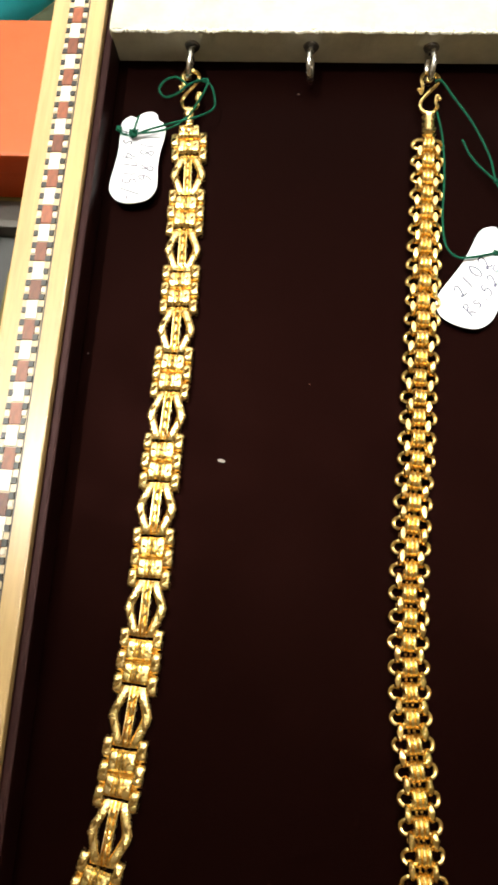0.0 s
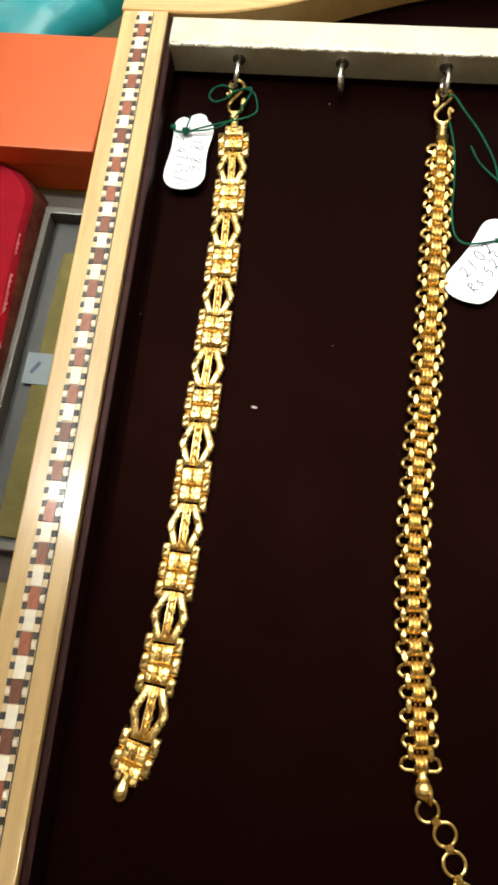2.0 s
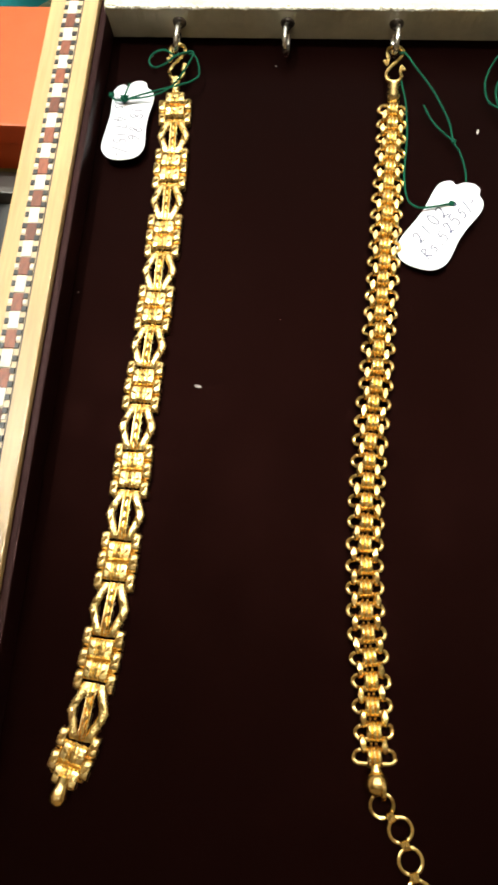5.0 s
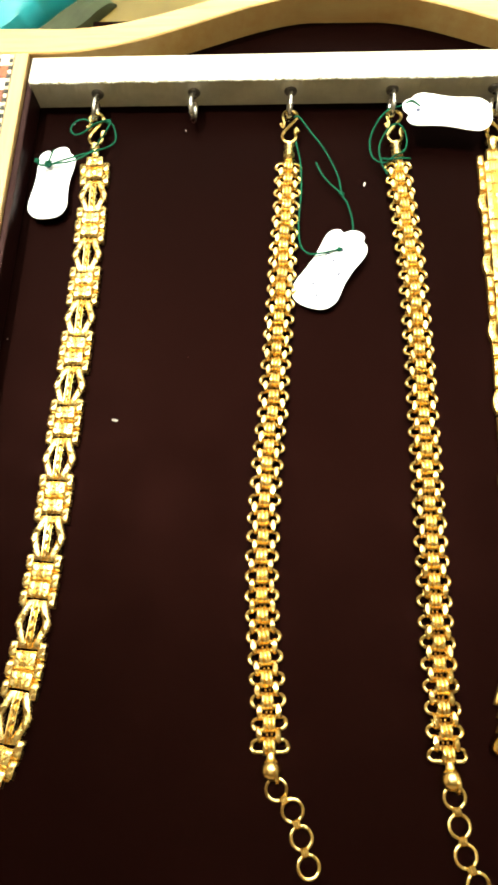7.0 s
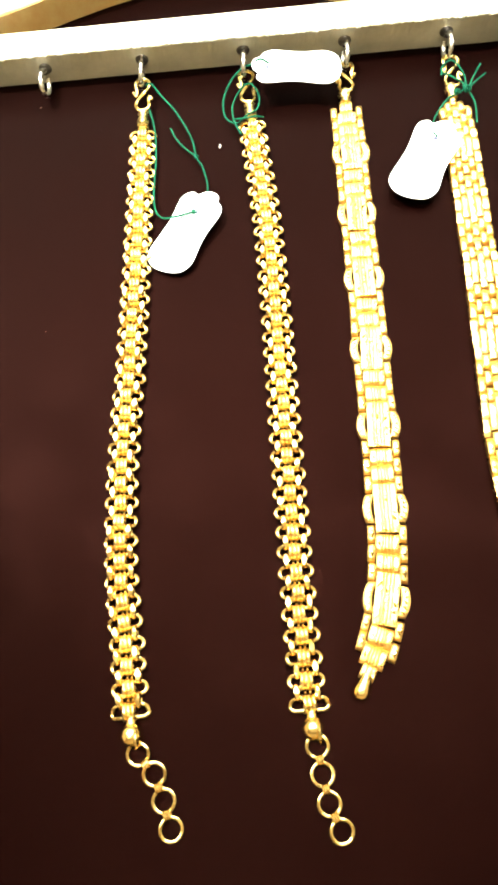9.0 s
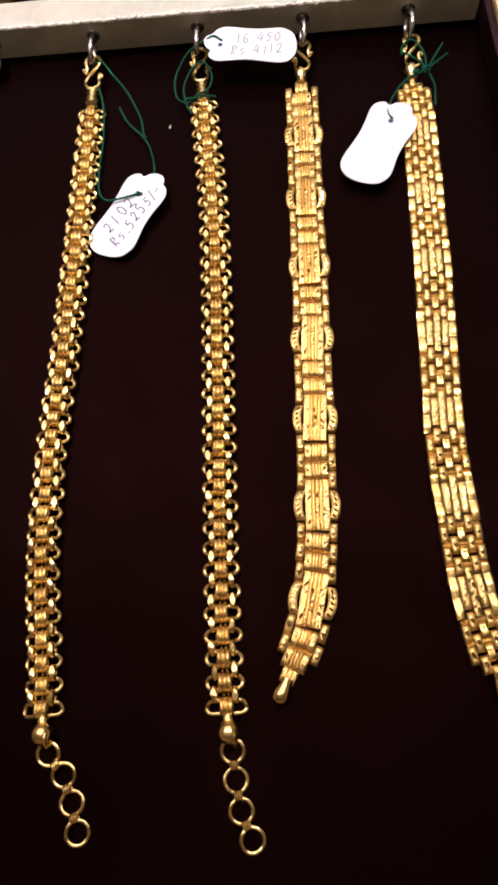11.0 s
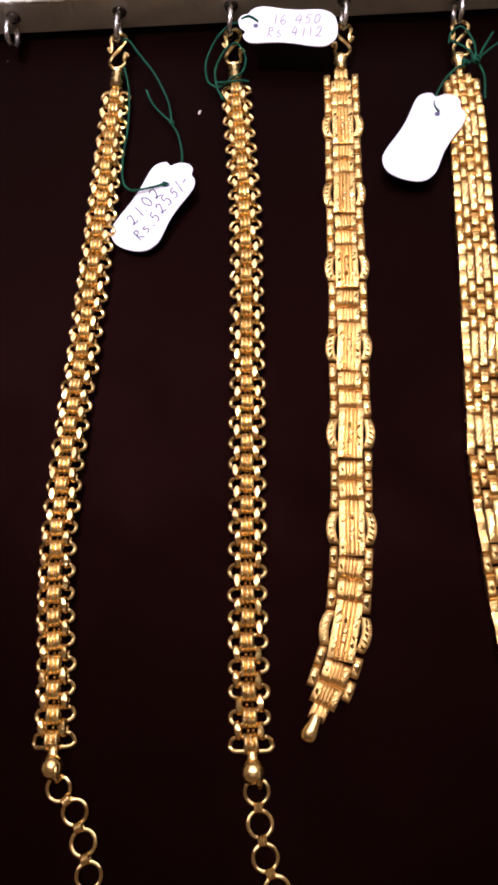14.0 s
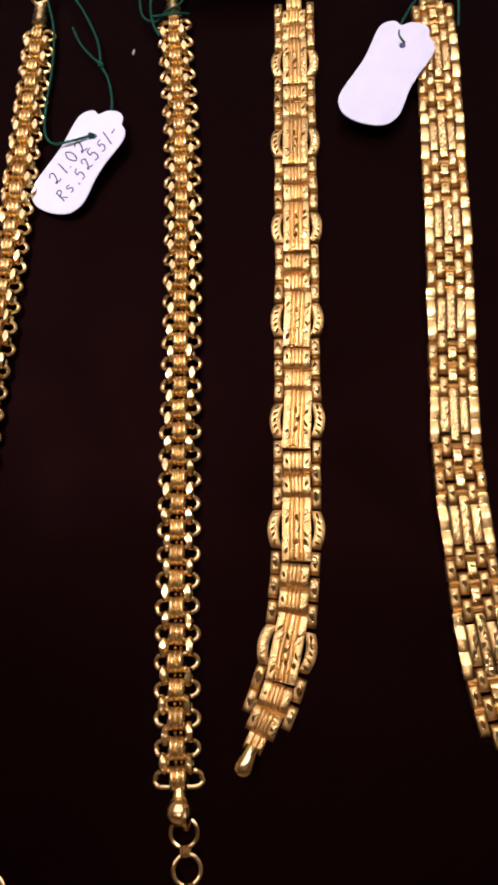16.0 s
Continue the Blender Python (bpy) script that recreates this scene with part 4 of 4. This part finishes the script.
thread_thing("dark green thread knotted round a gold clasp with two loose tails", [
    ((165, 183, 4.5), (165.6, 186.4, 5), (168.6, 188, 5.6), (171.4, 184, 5), (172, 178, 4.8), (169.4, 174.6, 5), (166.6, 173.4, 5), (163, 169.4, 5), (160.2, 164, 5.2), (159.2, 160, 5.4), (160.4, 157.2, 5.6)),
    ((165.2, 184, 4.6), (167.2, 181, 6), (170.4, 178, 6), (172, 175.5, 5.5), (174.6, 181, 4.6), (178, 187.4, 4)),
    ((172, 175.5, 5.5), (176, 180.4, 4.2), (179.2, 183.6, 3.6)),
    ((172, 176, 5), (174, 171, 4.2), (173.8, 163.5, 3.4)),
], [(171.8, 175.6, 5.6, 1.1), (168.6, 175.0, 5.4, 0.7)])

# ---- things beside the case ----
carton = thing("orange_box", "flat bright orange cardboard box lying on the counter", "box", at=(-0.105, 0.207, COUNTER))
bm = bmesh.new()
box(bm, -70 * MM, 52 * MM, -26.2 * MM, 27 * MM, 0, 14.0 * MM, 0.6 * MM)
part("base", bm, orange_card, carton)
bm = bmesh.new()
box(bm, -70.8 * MM, 52.8 * MM, -26.9 * MM, 27.7 * MM, 14.1 * MM, 23.4 * MM, 0.7 * MM)
part("lid", bm, orange_card, carton, "orange lid")

cushion = thing("velvet_cushion", "worn red velvet display block with frayed pale edge", "display block", at=(-0.120, 0.11, COUNTER))
bm = bmesh.new()
pts = smooth_outline([(x * MM, y * MM) for x, y in ((-60, 80), (8, 78.5), (22, 76), (35, 70), (44.0, 59), (45.0, 39), (47.5, -10), (49, -60), (48, -100), (-60, -100))], 4)
lower = [bm.verts.new((q.x + (3.2 * MM if q.x > 15 * MM else 0), q.y + (1.5 * MM if q.y > 60 * MM else 0), 0)) for q in pts]
upper = [bm.verts.new((q.x, q.y, 11 * MM)) for q in pts]
inner = [bm.verts.new((q.x * 0.965 - 0.4 * MM, q.y * 0.97, 13.4 * MM)) for q in pts]
bm.faces.new(lower)
n = len(pts)
for i in range(n):
    j = (i + 1) % n
    bm.faces.new((lower[i], lower[j], upper[j], upper[i])).material_index = 1
    bm.faces.new((upper[i], upper[j], inner[j], inner[i]))
bm.faces.new(inner)
part("block", bm, [red_velvet, dark_red], cushion, smooth=True)
bm = bmesh.new()
line, radii = [], []
for i in range(260):
    y = 50 - 118 * i / 259
    a = noise.noise(Vector((y * 0.12, 2.2, 6)))
    line.append(((40.6 - 0.075 * (y - 46) + 1.1 * a) * MM, y * MM, 12.7 * MM))
    radii.append(max(0.2, 2.3 + 2.2 * noise.noise(Vector((y * 0.11, 9.2, 1))) + 1.2 * noise.noise(Vector((y * 0.9, 3.2, 1)))) * MM)
tube(bm, line, MM, n=10, flat=0.05, radii=radii)
part("frayed_edge", bm, worn, cushion, "pale frayed edge")

# Thin added sheet that darkens the bare counter where it lies in shade.
mat = thing("counter_shade_sheet", "dark grey sheet standing for the shaded counter under the tray", "mat", at=(-0.0605, 0.10, COUNTER))
bm = bmesh.new()
box(bm, -26 * MM, 20.5 * MM, -72 * MM, 79 * MM, 0, 0.9 * MM, 0.3 * MM)
part("sheet", bm, counter_shade_grey, mat)
tray = thing("plastic_tray", "shallow grey plastic tray with an olive felt insert", "tray", at=(-0.0585, 0.10, COUNTER + 0.95 * MM))
bm = bmesh.new()
for b in ((-13, 15.5, 64, 67), (-13, -10.6, -60, 64), (13.1, 15.5, -60, 64), (-13, 15.5, -63, -60)):
    box(bm, b[0] * MM, b[1] * MM, b[2] * MM, b[3] * MM, 0, 7 * MM, 0.5 * MM)
part("rim", bm, clear_rim, tray, "pale frosted rim")
bm = bmesh.new()
box(bm, -10.4 * MM, 12.9 * MM, -59.8 * MM, 63.8 * MM, 0, 1.2 * MM)
part("base", bm, grey_plastic, tray)
bm = bmesh.new()
box(bm, -4 * MM, 12.6 * MM, -58 * MM, 50 * MM, 1.3 * MM, 2.6 * MM, 0.4 * MM)
part("insert", bm, olive_felt, tray, "olive felt insert")
slip = thing("paper_slip", "pale blue paper slip lying in the plastic tray", "paper slip", at=(-0.056, 0.096, COUNTER + 3.65 * MM))
bm = bmesh.new()
box(bm, -10 * MM, 12.5 * MM, 0, 12 * MM, 0, 0.3 * MM)
part("sheet", bm, label_blue, slip)
bm = bmesh.new()
box(bm, -8 * MM, -3 * MM, -0.7 * MM, 0.7 * MM, 0.31 * MM, 0.36 * MM)
part("mark", bm, ink, slip, "dark ink bar", m=pose(-3.5 * MM, 11 * MM, 0, 0, 0, 60))

bag = thing("teal_pouch", "crumpled teal plastic pouch lying on the counter", "pouch", at=(-0.124, 0.319, COUNTER))
bm = bmesh.new()
pad(bm, 150 * MM, 106 * MM, 20 * MM, lambda u, v: 0.12 + 0.75 * dome(u, 3) * dome(v, 3) + 0.16 * noise.noise(Vector((u * 3, v * 3, 1)))
    + 0.05 * noise.noise(Vector((u * 9, v * 7, 3))), 40, 30)
part("pouch", bm, teal, bag, smooth=True, m=pose(0, 0, 0, 0, 0, -38))
# Dark green strip that stands for the shade along the pouch's right edge.
cloth = thing("pouch_shade", "narrow dark green strip standing for shade beside the teal pouch", "cloth", at=(-0.055, 0.268, COUNTER))
bm = bmesh.new()
pad(bm, 15 * MM, 104 * MM, 6 * MM, lambda u, v: 0.2 + 0.7 * dome(u, 3) * dome(v, 5) + 0.2 * noise.noise(Vector((u * 2, v * 5, 4))), 14, 30)
part("shade_strip", bm, green_dark, cloth, smooth=True, m=pose(0, 0, 0, 0, 0, -38))

# ---- flecks on the board ----
for x, y, l, w, t in ((20.0, 78.9, 2.2, 0.9, -10), (92.6, 165.0, 0.8, 2.0, -12), (-17.0, 105.0, 0.5, 0.4, 0),
                      (-8.0, 190.5, 0.8, 0.6, 40), (31.5, 187.6, 0.6, 0.5, 0), (40, 100, 0.3, 0.3, 0)):
    bm = bmesh.new()
    bmesh.ops.create_uvsphere(bm, u_segments=7, v_segments=5, radius=0.5 * MM, matrix=Matrix.Diagonal((l, w, 0.25, 1)))
    ob = part("dust_fleck", bm, dust, smooth=True, m=pose(x * MM, y * MM, 0.1 * MM, 0, 0, t))
    tagged(ob, "small pale fleck of lint on the maroon board", "fleck", "flecks on the board")

# ---- mosaic inlay ----
def tile_mesh(name, w, l, mat):
    bm = bmesh.new()
    h, b = 0.30 * MM, 0.12 * MM
    low = [bm.verts.new((sx * w / 2, sy * l / 2, 0)) for sx, sy in ((-1, -1), (1, -1), (1, 1), (-1, 1))]
    top = [bm.verts.new((sx * (w / 2 - b), sy * (l / 2 - b), h)) for sx, sy in ((-1, -1), (1, -1), (1, 1), (-1, 1))]
    bm.faces.new(top)
    for i in range(4):
        bm.faces.new((low[i], low[(i + 1) % 4], top[(i + 1) % 4], top[i]))
    return mesh_of(name, bm, mat)


white_tile = tile_mesh("tile", 3.0 * MM, 5.1 * MM, white_inlay)
brown_tile = tile_mesh("tile", 3.0 * MM, 5.4 * MM, brown_inlay)
black_tile = tile_mesh("tile", 1.45 * MM, 1.7 * MM, black_inlay)
small_white = tile_mesh("tile", 1.25 * MM, 1.35 * MM, white_inlay)
small_brown = tile_mesh("tile", 1.25 * MM, 1.35 * MM, brown_inlay)
PITCH = 10.79
for rail, middle, first, total in ((left_rail, -7.7, -3.7, 27), (right_rail, 7.7, -3.7, 27)):
    bm = bmesh.new()
    box(bm, (middle - 2.7) * MM, (middle + 2.7) * MM, -288 * MM, -0.9 * MM, RAIL_TOP - 1 * MM, RAIL_TOP + 0.1 * MM)
    strip = part("inlay_strip", bm, cream_inlay, rail, "cream bed of the mosaic strip")
    bm = bmesh.new()
    edge = middle + (2.9 if rail is left_rail else -2.9)
    box(bm, (edge - 0.16) * MM, (edge + 0.16) * MM, -288 * MM, -0.9 * MM, RAIL_TOP - 0.5 * MM, RAIL_TOP + 0.05 * MM)
    part("joint_line", bm, black_inlay, rail, "thin dark joint")
    tl = random.Random(5)
    for k in range(total):
        y = first - k * PITCH
        z = RAIL_TOP + 0.1 * MM

        def lay_tile(me, x, yy):
            put("tile", me, rail, pose((middle + x + tl.uniform(-0.1, 0.1)) * MM, (yy + tl.uniform(-0.12, 0.12)) * MM, z + tl.uniform(0, 0.05) * MM, 0, 0, tl.uniform(-2, 2)))
        lay_tile(white_tile, 0, y)
        lay_tile(brown_tile, 0, y - PITCH / 2)
        for sgn in (-1, 1):
            lay_tile(black_tile, sgn * 1.95, y + tl.uniform(-0.2, 0.2))
            lay_tile(black_tile, sgn * 1.95, y - PITCH / 2 + 1.9)
            lay_tile(black_tile, sgn * 1.95, y - PITCH / 2 - 1.9)
            lay_tile(small_white, sgn * 2.0, y - PITCH / 2)
